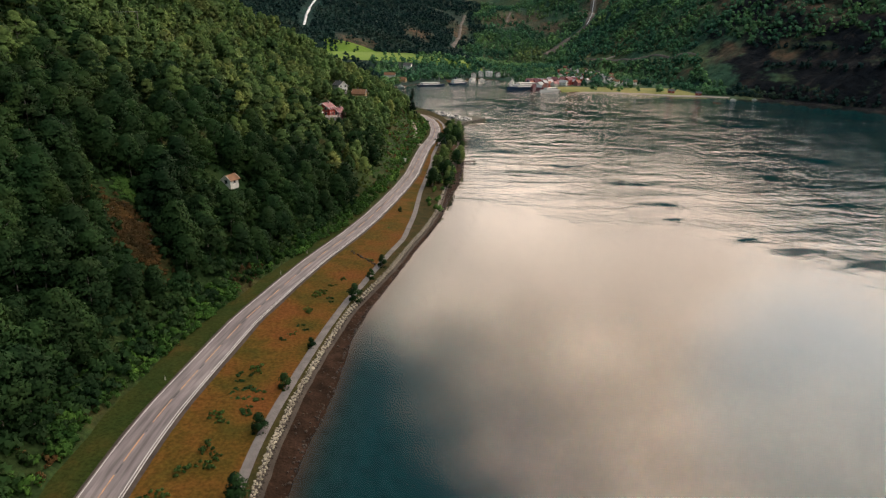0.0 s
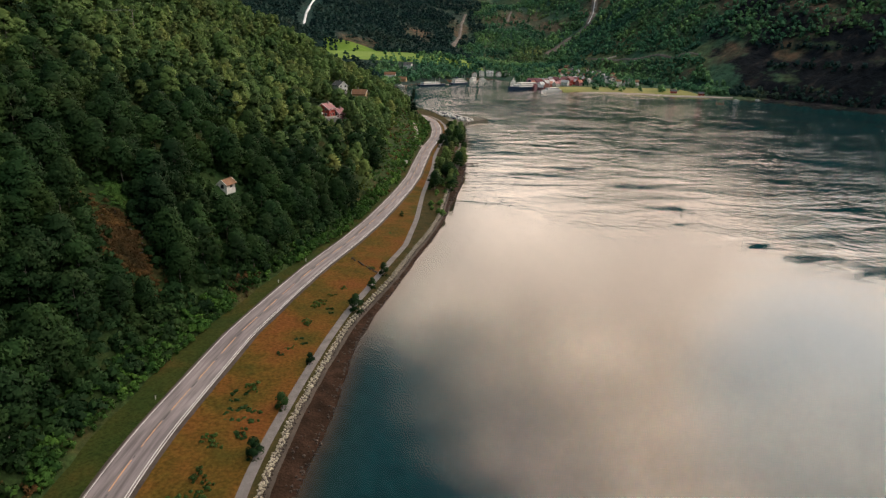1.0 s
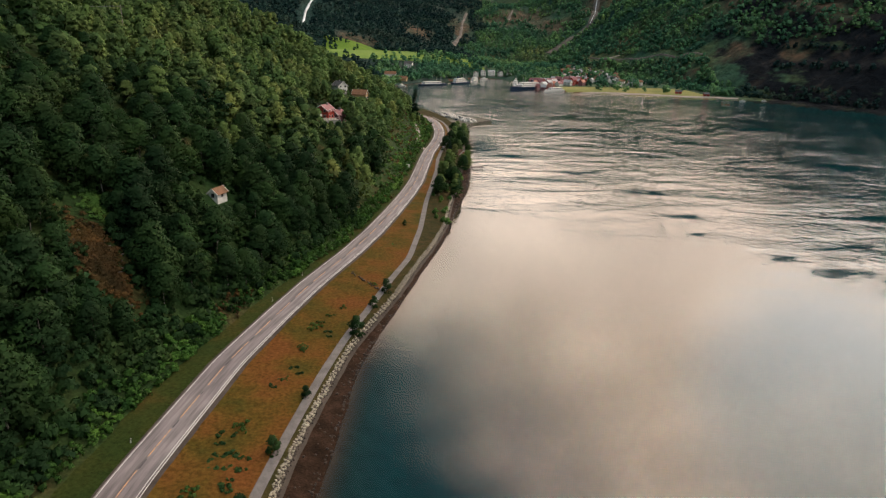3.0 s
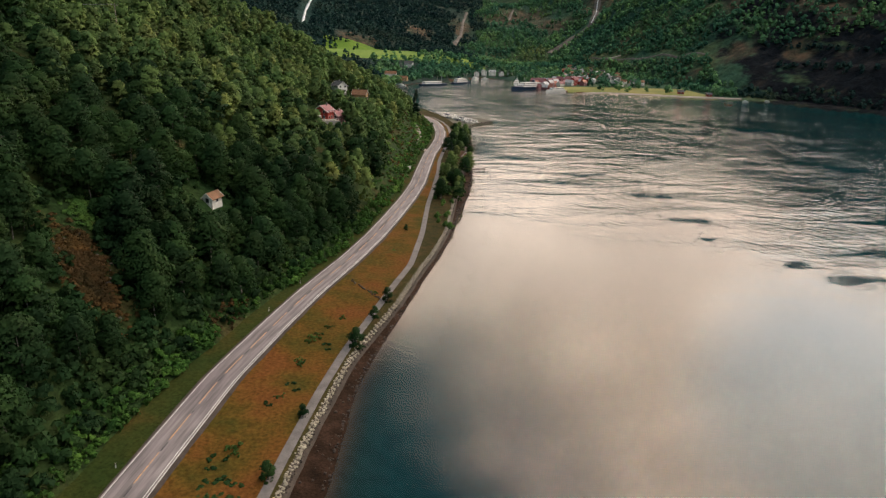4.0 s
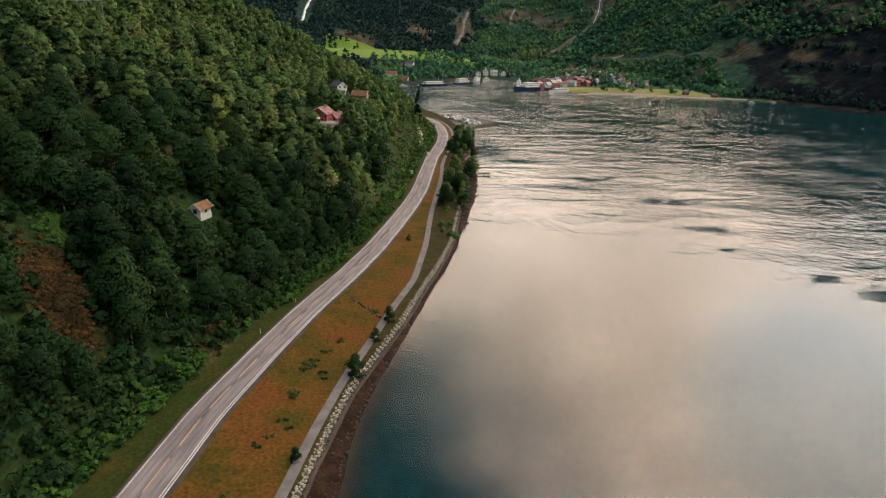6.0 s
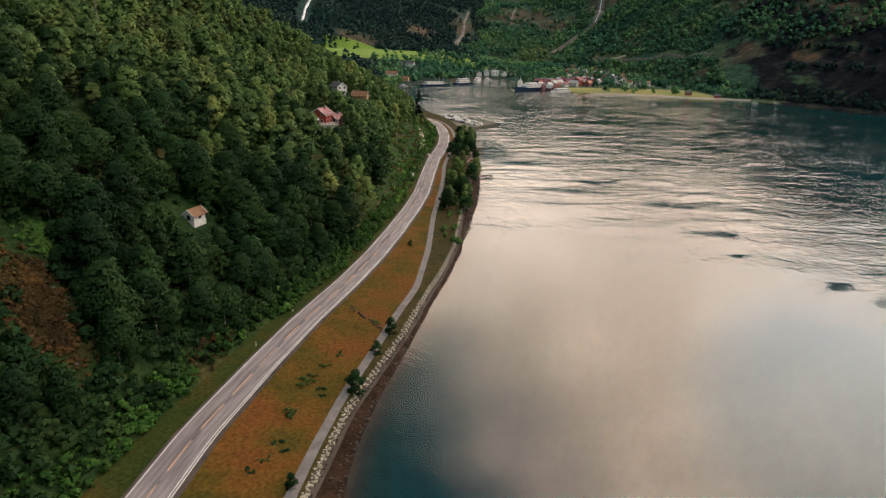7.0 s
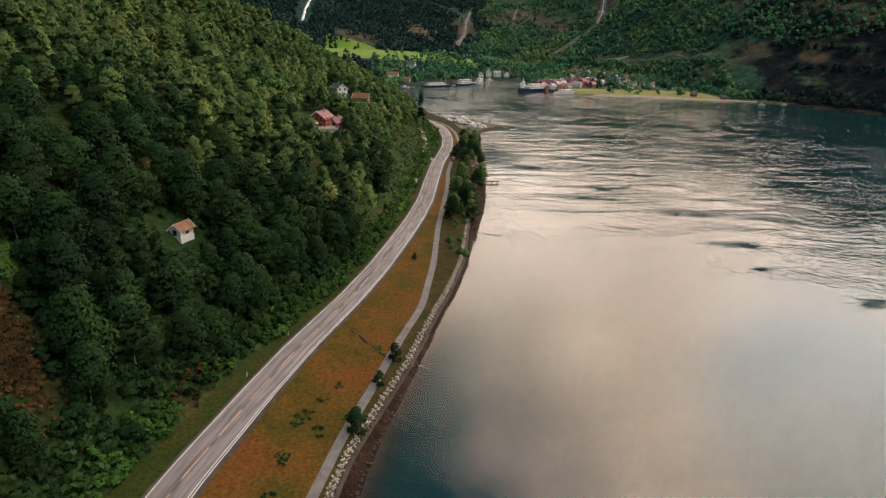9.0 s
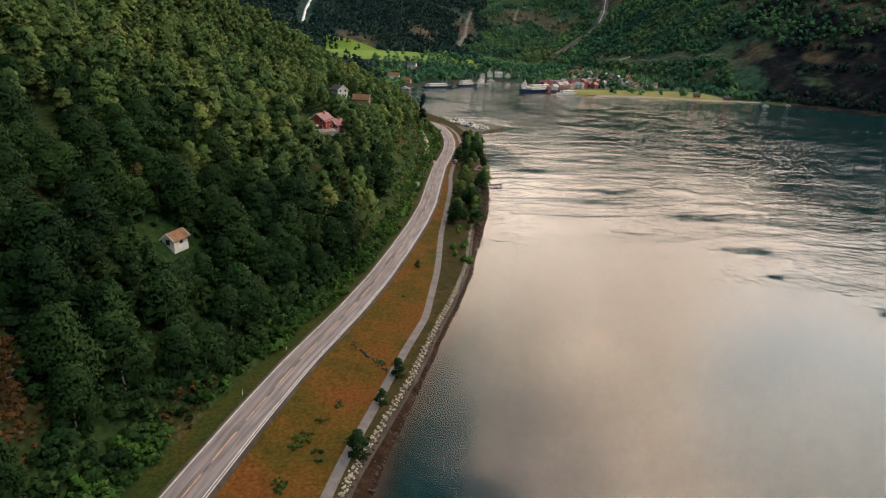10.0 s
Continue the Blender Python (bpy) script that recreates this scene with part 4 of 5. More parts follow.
SLIDES = [([(594, 1644), (553, 1539), (533, 1512), (507, 1502), (479, 1492), (454, 1472), (421, 1444)], 5.0), ([(286, 1758), (271, 1698), (254, 1622), (241, 1558), (211, 1462)], 3.2), ([(408, 1760), (400, 1735), (380, 1677)], 2.6)]
RAIL = [(470, 1310), (480, 1269), (498, 1197), (513, 1132), (523, 1088), (534, 1049), (548, 1000)]
TRACK = [(484, 1262), (490, 1249), (511, 1238)]
FALL = [(-78, 1560), (-86, 1500), (-95, 1458), (-100, 1419), (-102, 1350)]
for line, width in SLIDES + [(RAIL, 6.0), (TRACK, 5.0), (FALL, 8.0)]:
    ok &= ~near_line(fx, fy, line, width + 5)
F3 = np.column_stack([fx, fy, fz])[ok]
wood_tpl = [leaf_set(np.random.RandomState(90 + k), 7, 3, 3.7, 8.0, 5.2, 0.4) for k in range(5)]
# woods in the left valley and under the cliff carry shade as colour
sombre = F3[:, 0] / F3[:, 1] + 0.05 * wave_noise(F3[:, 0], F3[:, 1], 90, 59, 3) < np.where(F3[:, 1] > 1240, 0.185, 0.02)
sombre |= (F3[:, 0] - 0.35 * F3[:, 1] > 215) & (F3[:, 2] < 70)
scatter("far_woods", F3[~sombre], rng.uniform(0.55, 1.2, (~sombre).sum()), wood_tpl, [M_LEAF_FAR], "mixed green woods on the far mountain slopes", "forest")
scatter("far_shaded_woods", F3[sombre], rng.uniform(0.55, 1.1, sombre.sum()), wood_tpl, [M_SHADED_FAR], "far woods with valley and cliff shade in their dark blue-green leaves", "forest")


def drape(name, line, width, mat, label, category, lift=0.8, seed=0, taper=1.0):
    """A strip laid on the slope along a line in plan."""
    line = np.array(line, float)
    seg = np.r_[0, np.cumsum(np.hypot(*np.diff(line, axis=0).T))]
    s = np.arange(0, seg[-1], 4.0)
    cx_, cy_ = np.interp(s, seg, line[:, 0]), np.interp(s, seg, line[:, 1])
    tx, ty = np.gradient(cx_), np.gradient(cy_)
    n = np.hypot(tx, ty)
    nx, ny = -ty / n, tx / n
    wob_ = 1 + 0.45 * wave_noise(s, s * 0 + seed, 22, 60 + seed, 3)
    w = width * wob_ * np.interp(s, [0, seg[-1]], [1, taper])
    shift = width * 0.5 * wave_noise(s, s * 0 + seed + 9, 30, 61 + seed, 3)
    rows = []
    for k in np.linspace(-1, 1, 5):
        x, y = cx_ + nx * (w * k + shift), cy_ + ny * (w * k + shift)
        rows.append(np.stack([x, y, np.array([ground_z(a, b) for a, b in zip(x, y)]) + lift * (1.2 - abs(k))], -1))
    return tagged(mesh_ob(name, np.array(rows).reshape(-1, 3), grid_faces(5, len(s)), [mat], None, True), label, category, kind="structure")


M_SCREE = material("scree", two_scale(0.05, 0.5, [(0.3, (0.07, 0.058, 0.05)), (0.7, (0.17, 0.145, 0.125))]), bump=grain(0.3, 0.8, 1.0))
M_FALL = material("falling_water", two_scale(0.05, 0.6, [(0.3, (0.45, 0.48, 0.5)), (0.7, (0.8, 0.82, 0.84))]), rough=0.5)
M_GRAVEL = material("pale_gravel", two_scale(0.2, 3.0, [(0.3, (0.22, 0.19, 0.16)), (0.7, (0.34, 0.30, 0.26))]), bump=grain(6, 0.4, 0.03))
for k, (line, width) in enumerate(SLIDES):
    drape("scree_slide", line, width, M_SCREE, "pale scree slide down the mountain slope", "scree", 1.0, k, 1.8 if k == 0 else 1.3)
drape("stream", SLIDES[0][0][:3], 1.3, M_FALL, "thin white stream in the scree gully", "stream", 1.8, 5)
drape("waterfall", FALL, 1.9, M_FALL, "thin white waterfall down the dark mountain", "waterfall", 1.5, 7, 1.3)
drape("railway_shelf", RAIL, 2.2, M_SCREE, "pale rail shelf cut along the slope", "railway", 1.2, 8)
drape("hill_track", TRACK, 3.0, M_GRAVEL, "pale gravel track up the slope", "track", 1.0, 9)
drape("side_track", [(41, 397), (37, 407), (38.5, 419), (41, 440), (42, 457), (40.5, 479)], 1.6, M_GRAVEL, "pale gravel drive beside the road bend", "track", 0.35, 10)


# ---- building tools ----
def box_bm(size, centre=(0, 0, 0), bevel=0.0):
    bm = bmesh.new()
    bmesh.ops.create_cube(bm, size=1.0, matrix=Matrix.Translation(centre) @ Matrix.Diagonal((*size, 1)))
    if bevel:
        bmesh.ops.bevel(bm, geom=bm.edges[:], offset=bevel, segments=2, affect="EDGES", profile=0.6)
    return bm


def piece(name, bm, mat, parent=None, label=""):
    me = bpy.data.meshes.new(name)
    bm.to_mesh(me)
    bm.free()
    me.materials.append(mat)
    ob = new(name, me)
    if parent:
        ob.parent = parent
    if label:
        ob["label"] = label
    return ob


def plain(name, lo, hi, rough=0.7, scale=0.8):
    return material(name, two_scale(scale, 6.0, [(0.3, lo), (0.7, hi)], 0.88, 1.1), rough=rough)


M_RED = plain("red_boards", (0.32, 0.045, 0.035), (0.42, 0.07, 0.05))
M_CREAM = plain("white_boards", (0.66, 0.63, 0.58), (0.8, 0.78, 0.74))
M_OCHRE = plain("ochre_boards", (0.42, 0.26, 0.12), (0.52, 0.34, 0.17))
M_ROOF = plain("slate_roof", (0.06, 0.06, 0.065), (0.12, 0.115, 0.115))
M_ROOF_RED = plain("clay_roof", (0.30, 0.11, 0.08), (0.42, 0.17, 0.12))
M_ROOF_RUST = plain("rusty_roof", (0.14, 0.075, 0.04), (0.26, 0.13, 0.07))
M_ROOF_PINK = plain("faded_red_roof", (0.22, 0.085, 0.095), (0.33, 0.15, 0.155))
M_GLASS = plain("window_glass", (0.02, 0.025, 0.03), (0.04, 0.045, 0.05), 0.1)
M_STONE = plain("foundation_stone", (0.2, 0.19, 0.18), (0.32, 0.3, 0.28))
M_NAVY = plain("navy_hull", (0.012, 0.03, 0.07), (0.02, 0.045, 0.09), 0.4)
M_TIMBER = plain("dark_timber", (0.05, 0.035, 0.028), (0.1, 0.07, 0.05))
M_METAL = plain("galvanised_steel", (0.34, 0.34, 0.34), (0.45, 0.45, 0.44), 0.45)


def gable_bm(w, l, h, rise, base=-1.5):
    """Walls of a house with gables at both ends of its length (along y)."""
    bm = bmesh.new()
    ring = [(-w / 2, base), (w / 2, base), (w / 2, h), (0, h + rise), (-w / 2, h)]
    a = [bm.verts.new((x, -l / 2, z)) for x, z in ring]
    b = [bm.verts.new((x, l / 2, z)) for x, z in ring]
    bm.faces.new(a)
    bm.faces.new(b[::-1])
    for i in range(5):
        j = (i + 1) % 5
        bm.faces.new((a[j], a[i], b[i], b[j]))
    return bm


def roof_bm(w, l, h, rise, over=0.45, thick=0.18):
    bm = bmesh.new()
    for sgn in (-1, 1):
        drop = rise / (w / 2) * over
        pts = [(sgn * (w / 2 + over), h - drop), (0, h + rise), (0, h + rise + thick), (sgn * (w / 2 + over), h - drop + thick)]
        a = [bm.verts.new((x, -l / 2 - over, z + 0.02)) for x, z in pts]
        b = [bm.verts.new((x, l / 2 + over, z + 0.02)) for x, z in pts]
        bm.faces.new(a), bm.faces.new(b[::-1])
        for i in range(4):
            j = (i + 1) % 4
            bm.faces.new((a[j], a[i], b[i], b[j]))
    bmesh.ops.recalc_face_normals(bm, faces=bm.faces[:])
    return bm


def window(parent, x, y, z, axis, w=1.0, h=1.2, frame=None):
    """A framed window proud of the wall; axis says which way it faces."""
    turn = {"+x": 90, "-x": -90, "-y": 0, "+y": 180}[axis]
    f = piece("window", box_bm((w + 0.24, 0.12, h + 0.24)), frame or M_CREAM, parent)
    f.matrix_local = pose(x, y, z, 0, 0, turn)
    p = piece("pane", box_bm((w, 0.06, h)), M_GLASS, f)
    p.matrix_local = pose(0, -0.06, 0)
    return f


def house(name, label, x, y, rz, w, l, h, rise, wall, roof, trim=None, storeys=1, chimney=True, z=None, detail=True, group="", sink=0.5, plinth=None):
    root = new(name)
    zz = ground_z(x, y) if z is None else z
    root.matrix_basis = pose(x, y, zz - (sink if detail else 0.0), 0, 0, rz)
    piece("foundation", box_bm((w + 0.15, l + 0.15, 3.0), (0, 0, -1.15)), plinth or M_STONE, root)
    piece("wall", gable_bm(w, l, h, rise, 0.3), wall, root)
    piece("roof", roof_bm(w, l, h, rise), roof, root)
    if detail:
        for yy in (-l / 2 - 0.48, l / 2 + 0.48):
            for sgn in (-1, 1):
                slope = math.hypot(w / 2 + 0.45, rise * (1 + 0.9 / w))
                board = piece("bargeboard", box_bm((slope, 0.08, 0.3)), trim or M_CREAM, root)
                board.matrix_local = pose(sgn * (w / 4 + 0.22), yy, h + rise / 2 - 0.1, 0, sgn * math.degrees(math.atan2(rise, w / 2)), 0)
    for s in range(storeys):
        zc = 1.5 + 2.6 * s
        n = max(1, int(l / (2.8 if detail else 4.5)))
        for k in range(n):
            yy = -l / 2 + (k + 0.5) * l / n
            window(root, w / 2, yy, zc, "+x", frame=trim)
            window(root, -w / 2, yy, zc, "-x", frame=trim)
        for xx in ((-w / 4, w / 4) if w > 4 else (0,)):
            window(root, xx, -l / 2, zc, "-y", frame=trim)
    if detail:
        door = piece("door", box_bm((0.95, 0.1, 2.0)), trim or M_TIMBER, root)
        door.matrix_local = pose(w * 0.02, -l / 2 - 0.02, 1.3)
    if chimney:
        piece("chimney", box_bm((0.6, 0.6, 1.5), (w * 0.1, l * 0.15, h + rise + 0.3), 0.03), M_STONE, root)
    return tagged(root, label, "house", group)


# ---- houses on the near slope ----
house("cabin", "small white cabin with a rusty brown roof among trees", -39.2, 206.2, -22, 2.9, 4.5, 2.1, 1.25, M_CREAM, M_ROOF_RUST, M_CREAM, chimney=False, sink=0.3, plinth=M_CREAM)
house("farmhouse", "large red wooden house with a white-trimmed gable on a terrace", -15.8, 356.0, -24, 8.2, 8.4, 4.0, 2.8, M_RED, M_ROOF_PINK, M_CREAM, 2)
house("annex", "taller faded red house wing with white gable boards", -9.6, 360.0, -30, 5.6, 7.2, 4.6, 2.2, M_ROOF_PINK, M_ROOF_PINK, M_CREAM, 2)
house("house", "white wooden house half hidden among hillside trees", -10.5, 451.0, 30, 6.5, 8.5, 4.5, 2.6, M_CREAM, M_ROOF, None, 2)
house("house", "ochre wooden house half hidden among hillside trees", 2.6, 453.0, 75, 6.5, 9.0, 3.6, 2.6, M_OCHRE, M_ROOF_RUST, M_CREAM)
house("house", "cream wooden house on the wooded headland", 42.0, 612.0, -25, 7, 8, 4.0, 2.8, M_CREAM, M_ROOF_RUST, M_TIMBER, 1)
terrace = new("terrace")
terrace.matrix_basis = pose(-15.0, 348.0, ground_z(-15.0, 348.0) - 0.6, 0, 0, 22)
piece("retaining_wall", box_bm((12.0, 0.5, 2.0), (0, -3.0, 0.2), 0.06), M_STONE, terrace)
piece("paving", box_bm((12.0, 6.0, 0.3), (0, 0.2, 1.1), 0.03), M_GRAVEL, terrace)
for k in range(8):
    piece("railing_post", box_bm((0.12, 0.12, 1.0), (-5.8 + k * 1.65, -3.0, 1.7)), M_CREAM, terrace)
piece("railing_rail", box_bm((11.8, 0.1, 0.14), (0, -3.0, 2.15)), M_CREAM, terrace)
tagged(terrace, "stone terrace with a white railing before the house", "terrace")

# ---- boathouse, jetty, mole and small shore things ----
house("boathouse", "small red boathouse with white gable boards by the water", 60.5, 386.0, 10, 4.2, 6.0, 2.4, 1.9, M_RED, M_ROOF_RUST, M_CREAM, chimney=False, z=1.1)
jetty = new("jetty")
jetty.matrix_basis = pose(64.5, 357.5, 0.7, 0, 0, -78)
for k in range(14):
    piece("plank", box_bm((2.2, 0.42, 0.09), (0, -3.4 + k * 0.5, 0.3), 0.015), M_TIMBER, jetty)
for px_, py_ in ((-0.9, -3.0), (0.9, -3.0), (-0.9, 0.0), (0.9, 0.0), (-0.9, 2.8), (0.9, 2.8)):
    piece("pile", box_bm((0.24, 0.24, 2.6), (px_, py_, -1.0), 0.03), M_TIMBER, jetty)
for px_ in (-0.85, 0.85):
    piece("beam", box_bm((0.16, 7.2, 0.2), (px_, 0, 0.14), 0.02), M_TIMBER, jetty)
tagged(jetty, "short dark timber jetty on piles at the shore", "jetty")


# ---- stones ----
def stone_mesh(name, seed, mat):
    r = random.Random(seed)
    bm = bmesh.new()
    bmesh.ops.create_icosphere(bm, subdivisions=1, radius=0.5)
    for v in bm.verts:
        v.co *= r.uniform(0.75, 1.2)
        v.co.z *= 0.72
    me = bpy.data.meshes.new(name)
    bm.to_mesh(me)
    bm.free()
    me.materials.append(mat)
    return me


M_WEED = material("weedy_stone", two_scale(0.8, 5.0, [(0.3, (0.02, 0.015, 0.012)), (0.7, (0.055, 0.04, 0.03))]), rough=0.6)
stone_meshes = [stone_mesh("stone", k, M_ROCK) for k in range(6)]
riprap = tagged(new("riprap"), "band of pale rough stones between path and shore", "stones", kind="structure")
stone_arrays = []
for me in stone_meshes:
    v = np.empty(len(me.vertices) * 3, np.float32)
    me.vertices.foreach_get("co", v)
    f = np.empty(len(me.polygons) * 3, np.int32)
    me.polygons.foreach_get("vertices", f)
    stone_arrays.append((v.reshape(-1, 3), f.reshape(-1, 3)))


def joined_stones(name, rows, mat, label):
    """rows of x, y, z, size, turn."""
    vs, fs, n = [], [], 0
    for k, (x, y, z, s, a) in enumerate(rows):
        v, f = stone_arrays[k % 6]
        c, d = math.cos(a), math.sin(a)
        vs.append(np.column_stack([v[:, 0] * c - v[:, 1] * d, v[:, 0] * d + v[:, 1] * c, v[:, 2]]) * s + (x, y, z))
        fs.append(f + n)
        n += len(v)
    return tagged(mesh_ob(name, np.concatenate(vs), np.concatenate(fs), [mat]), label, "stones", kind="stuff")


r6 = random.Random(6)
near_count, rest, wet = 0, [], []
y = 76.0
while y < 300:
    k = min(int(round((y + 100) / 1.5)), len(ys) - 1)
    xa, xb = edges["wall"][0][k] - 0.1, edges["toe"][0][k]
    for lane in range(4):
        t = (lane + r6.uniform(0.1, 0.9)) / 5.5
        if r6.random() < (0.4 if y > 235 else 0.08):
            continue
        size = r6.uniform(0.3, 0.58)
        z = 2.15 - 1.25 * t + 0.08
        x = xa + (xb - xa) * t * 0.95
        if lane == 3:
            wet.append((x, y + r6.uniform(-0.3, 0.3), z, size * 1.1, r6.uniform(0, 6.3)))
        elif 92 <= y < 146 and near_count < 300:
            ob = new("stone", stone_meshes[r6.randrange(6)])
            ob.parent = riprap
            ob.matrix_basis = pose(x, y + r6.uniform(-0.3, 0.3), z, r6.uniform(-25, 25), r6.uniform(-25, 25), r6.uniform(0, 360)) @ Matrix.Diagonal((size * r6.uniform(0.85, 1.4), size, size, 1))
            near_count += 1
        else:
            rest.append((x, y + r6.uniform(-0.3, 0.3), z, size, r6.uniform(0, 6.3)))
    y += 0.5
joined_stones("wet_stones", wet, M_WEED, "dark wet stones at the foot of the pale band")
joined_stones("riprap_stones", rest, M_ROCK, "band of pale rough stones along the shore")
tide = []
for _ in range(900):
    y = r6.uniform(70, 470)
    k = min(int(round((y + 100) / 1.5)), len(ys) - 1)
    xe, xt = edges["edge"][0][k], edges["toe"][0][k]
    t = r6.choice((r6.gauss(0.8, 0.1), r6.gauss(0.86, 0.05), r6.uniform(0.1, 1.0)))
    tide.append((xt + (xe - xt) * t, y, 0.85 * (1 - t) + 0.05, r6.uniform(0.25, 0.7) * (1.5 if y > 250 else 1.0), r6.uniform(0, 6.3)))
joined_stones("tide_stones", tide, M_WEED, "dark weedy stones along the tide line")
pale = [(r6.gauss(-54, 3.5), r6.gauss(160, 4), 0, r6.uniform(0.4, 1.2), r6.uniform(0, 6.3)) for _ in range(60)]
joined_stones("clearing_stones", [(x, y, ground_z(x, y) + 0.1, s, a) for x, y, _, s, a in pale], M_SCREE, "loose grey stones in the felled clearing")
joined_stones("ditch_stones", [(-1.7 + 7.5 * t + r6.uniform(-0.5, 0.5), 196 - 12.0 * t + r6.uniform(-0.5, 0.5), 2.85 - 0.3 * t, r6.uniform(0.4, 0.8), 6.3 * t) for t in [k / 24 for k in range(25)]], M_WEED, "brown stones lining a small ditch in the grass")


# ---- shrubs, weeds and trees by the shore ----
def make_shrub(name, seed, h, w, mat, label, clumps=22, per=22, leaf=0.4):
    rr = np.random.RandomState(seed)
    root = new(name)
    tv, tf = trunk_set(h * 0.75, 0.07, 5, 3, rr)
    part("stem", mesh_ob("stem", tv, tf, [M_BARK], None, True), root)
    part("crown", leaf_mesh("crown", leaf_set(rr, clumps + 6, per + 8, leaf * 0.8, h, w, -0.1 * h), [mat]), root)
    return tagged(root, label, "shrub", "shore shrubs")


def put_copy(src, x, y, s, first, sz=None):
    m = pose(x, y, ground_z(x, y) - 0.05, 0, 0, r6.uniform(0, 360))
    ob = src if first else copy_thing(src, m)
    ob.matrix_basis = m
    ob.scale = (s, s, sz or s)
    return ob


shrub = make_shrub("shore_shrub", 201, 3.9, 1.9, M_LEAF, "round dark green shrub beside the shore path")
for k, (x, y, s) in enumerate([(-0.4, 158.2, 1.1), (7.7, 182.6, 0.9), (4.0, 172.4, 0.75), (-13.9, 114.8, 0.8), (-16.7, 100.6, 0.9), (-9.8, 131.4, 0.6), (-17.6, 83.5, 1.1), (17.0, 243.3, 0.5), (-19.5, 74.0, 1.0)]):
    put_copy(shrub, x, y, s, k == 0)
M_WEEDS = leaf_material("weed_leaves", [(0.3, (0.036, 0.085, 0.022)), (0.7, (0.080, 0.130, 0.034))], 0.4)


def make_weed(name, seed, mat, label, spread, n, h):
    """A low sprawling plant of several uneven tufts."""
    rr = np.random.RandomState(seed)
    tufts = []
    for _ in range(7):
        far_, way_ = spread * rr.rand() ** 0.6, rr.rand() * 2 * np.pi
        tuft = leaf_set(rr, max(2, n // 4), 9, 0.27, h * rr.uniform(0.35, 1.0), spread * rr.uniform(0.16, 0.42), 0.02)
        tuft[:, :3, :2] += np.array([far_ * np.cos(way_), far_ * np.sin(way_)])
        tufts.append(tuft)
    return tagged(leaf_mesh(name, np.concatenate(tufts), [mat]), label, "plant", "weeds in the grass")


weed = make_weed("weed_clump", 202, M_WEEDS, "bright green weed clump in the dry grass", 1.5, 13, 0.7)
for k, (x, y, s) in enumerate([(-24.8, 96.6, 1.3), (-27.3, 90.3, 1.2), (-25.3, 105.8, 1.2), (-20.1, 122.8, 1.1), (-29.6, 85.0, 1.3), (-12.0, 151.3, 1.0), (-24.1, 91.4, 1.2), (-23.5, 103.8, 1.2), (-23.0, 94.0, 1.0),
                              (-14.3, 138.1, 0.8), (-6.3, 167.2, 0.9), (-12.3, 150.4, 1.1), (-9.4, 161.6, 1.2), (-10.2, 160.0, 0.9), (-3.7, 172.2, 0.9), (4.0, 187.5, 1.0), (11.6, 221.2, 0.6), (-28.6, 83.0, 1.1), (-19.6, 121.0, 0.8), (-8.6, 163.5, 0.8)]):
    put_copy(weed, x, y, s, k == 0, s * r6.uniform(0.7, 1.1))
bramble = make_weed("bramble_patch", 203, M_LEAF, "low dark green bramble patch in the dry grass", 1.9, 26, 0.6)
for k, (x, y, s) in enumerate([(-22.4, 119.5, 0.9), (-21.8, 116.0, 1.2), (-21.2, 112.5, 1.5), (-20.8, 109.3, 1.4), (-18.8, 112.2, 1.0), (-19.2, 107.0, 0.9), (-15.5, 136.0, 0.9), (-13.0, 141.0, 1.0), (-30.5, 84.0, 1.0), (-7.2, 157.5, 0.9)]):
    put_copy(bramble, x, y, s, k == 0, 0.7)

# trees on the shore side of the path
for k in range(60):
    y = r6.uniform(286, 462)
    i = min(int(round((y + 100) / 1.5)), len(ys) - 1)
    lo, hi = edges["pathr"][0][i] + 1.8, edges["edge"][0][i] - 0.6
    if hi < lo + 0.5:
        continue
    x = r6.uniform(lo, hi)
    if abs(x - 60.5) < 5.5 and 362 < y < 392:
        continue
    m = pose(x, y, ground_z(x, y), 0, 0, r6.uniform(0, 360))
    ob = copy_thing(r6.choice(alders + birches), m)
    s = r6.uniform(0.3, 0.75) if y < 330 else r6.uniform(0.45, 0.85)
    ob.scale = (s * 1.1, s * 1.1, s)
    tagged(ob, "leafy green alder on the shore bank", "tree", "shore trees")
for k in range(12):
    y = r6.uniform(470, 590)
    x = road_x(y) - r6.uniform(9, 22)
    ob = copy_thing(r6.choice(birches), pose(x, y, ground_z(x, y), 0, 0, r6.uniform(0, 360)))
    ob.scale = (0.5, 0.5, 0.5)
    tagged(ob, "leafy green alder on the shore bank", "tree", "shore trees")
for x, y, s in ((50.5, 543, 0.26), (48.8, 546, 0.42), (46.6, 548.5, 0.5), (44.2, 551, 0.55), (41, 555, 0.6), (38, 560, 0.64), (35, 566, 0.68), (31.5, 572, 0.7), (28, 579, 0.75)):
    ob = copy_thing(r6.choice(alders), pose(x, y, ground_z(x, y), 0, 0, r6.uniform(0, 360)))
    ob.scale = (s, s, s)
    tagged(ob, "bushy dark alder on the bank inside the road bend", "tree", "shore trees")


def make_spruce(seed):
    rr = np.random.RandomState(seed)
    root = new("spruce_tree")
    tv, tf = trunk_set(12.0, 0.2, 6)
    part("trunk", mesh_ob("trunk", tv, tf, [M_BARK], None, True), root)
    part("crown", leaf_mesh("crown", leaf_set(rr, 70, 18, 0.6, 12.5, 2.6, 0.8, True), [M_SPRUCE]), root)
    return tagged(root, "dark pointed spruce tree", "tree", "spruces")


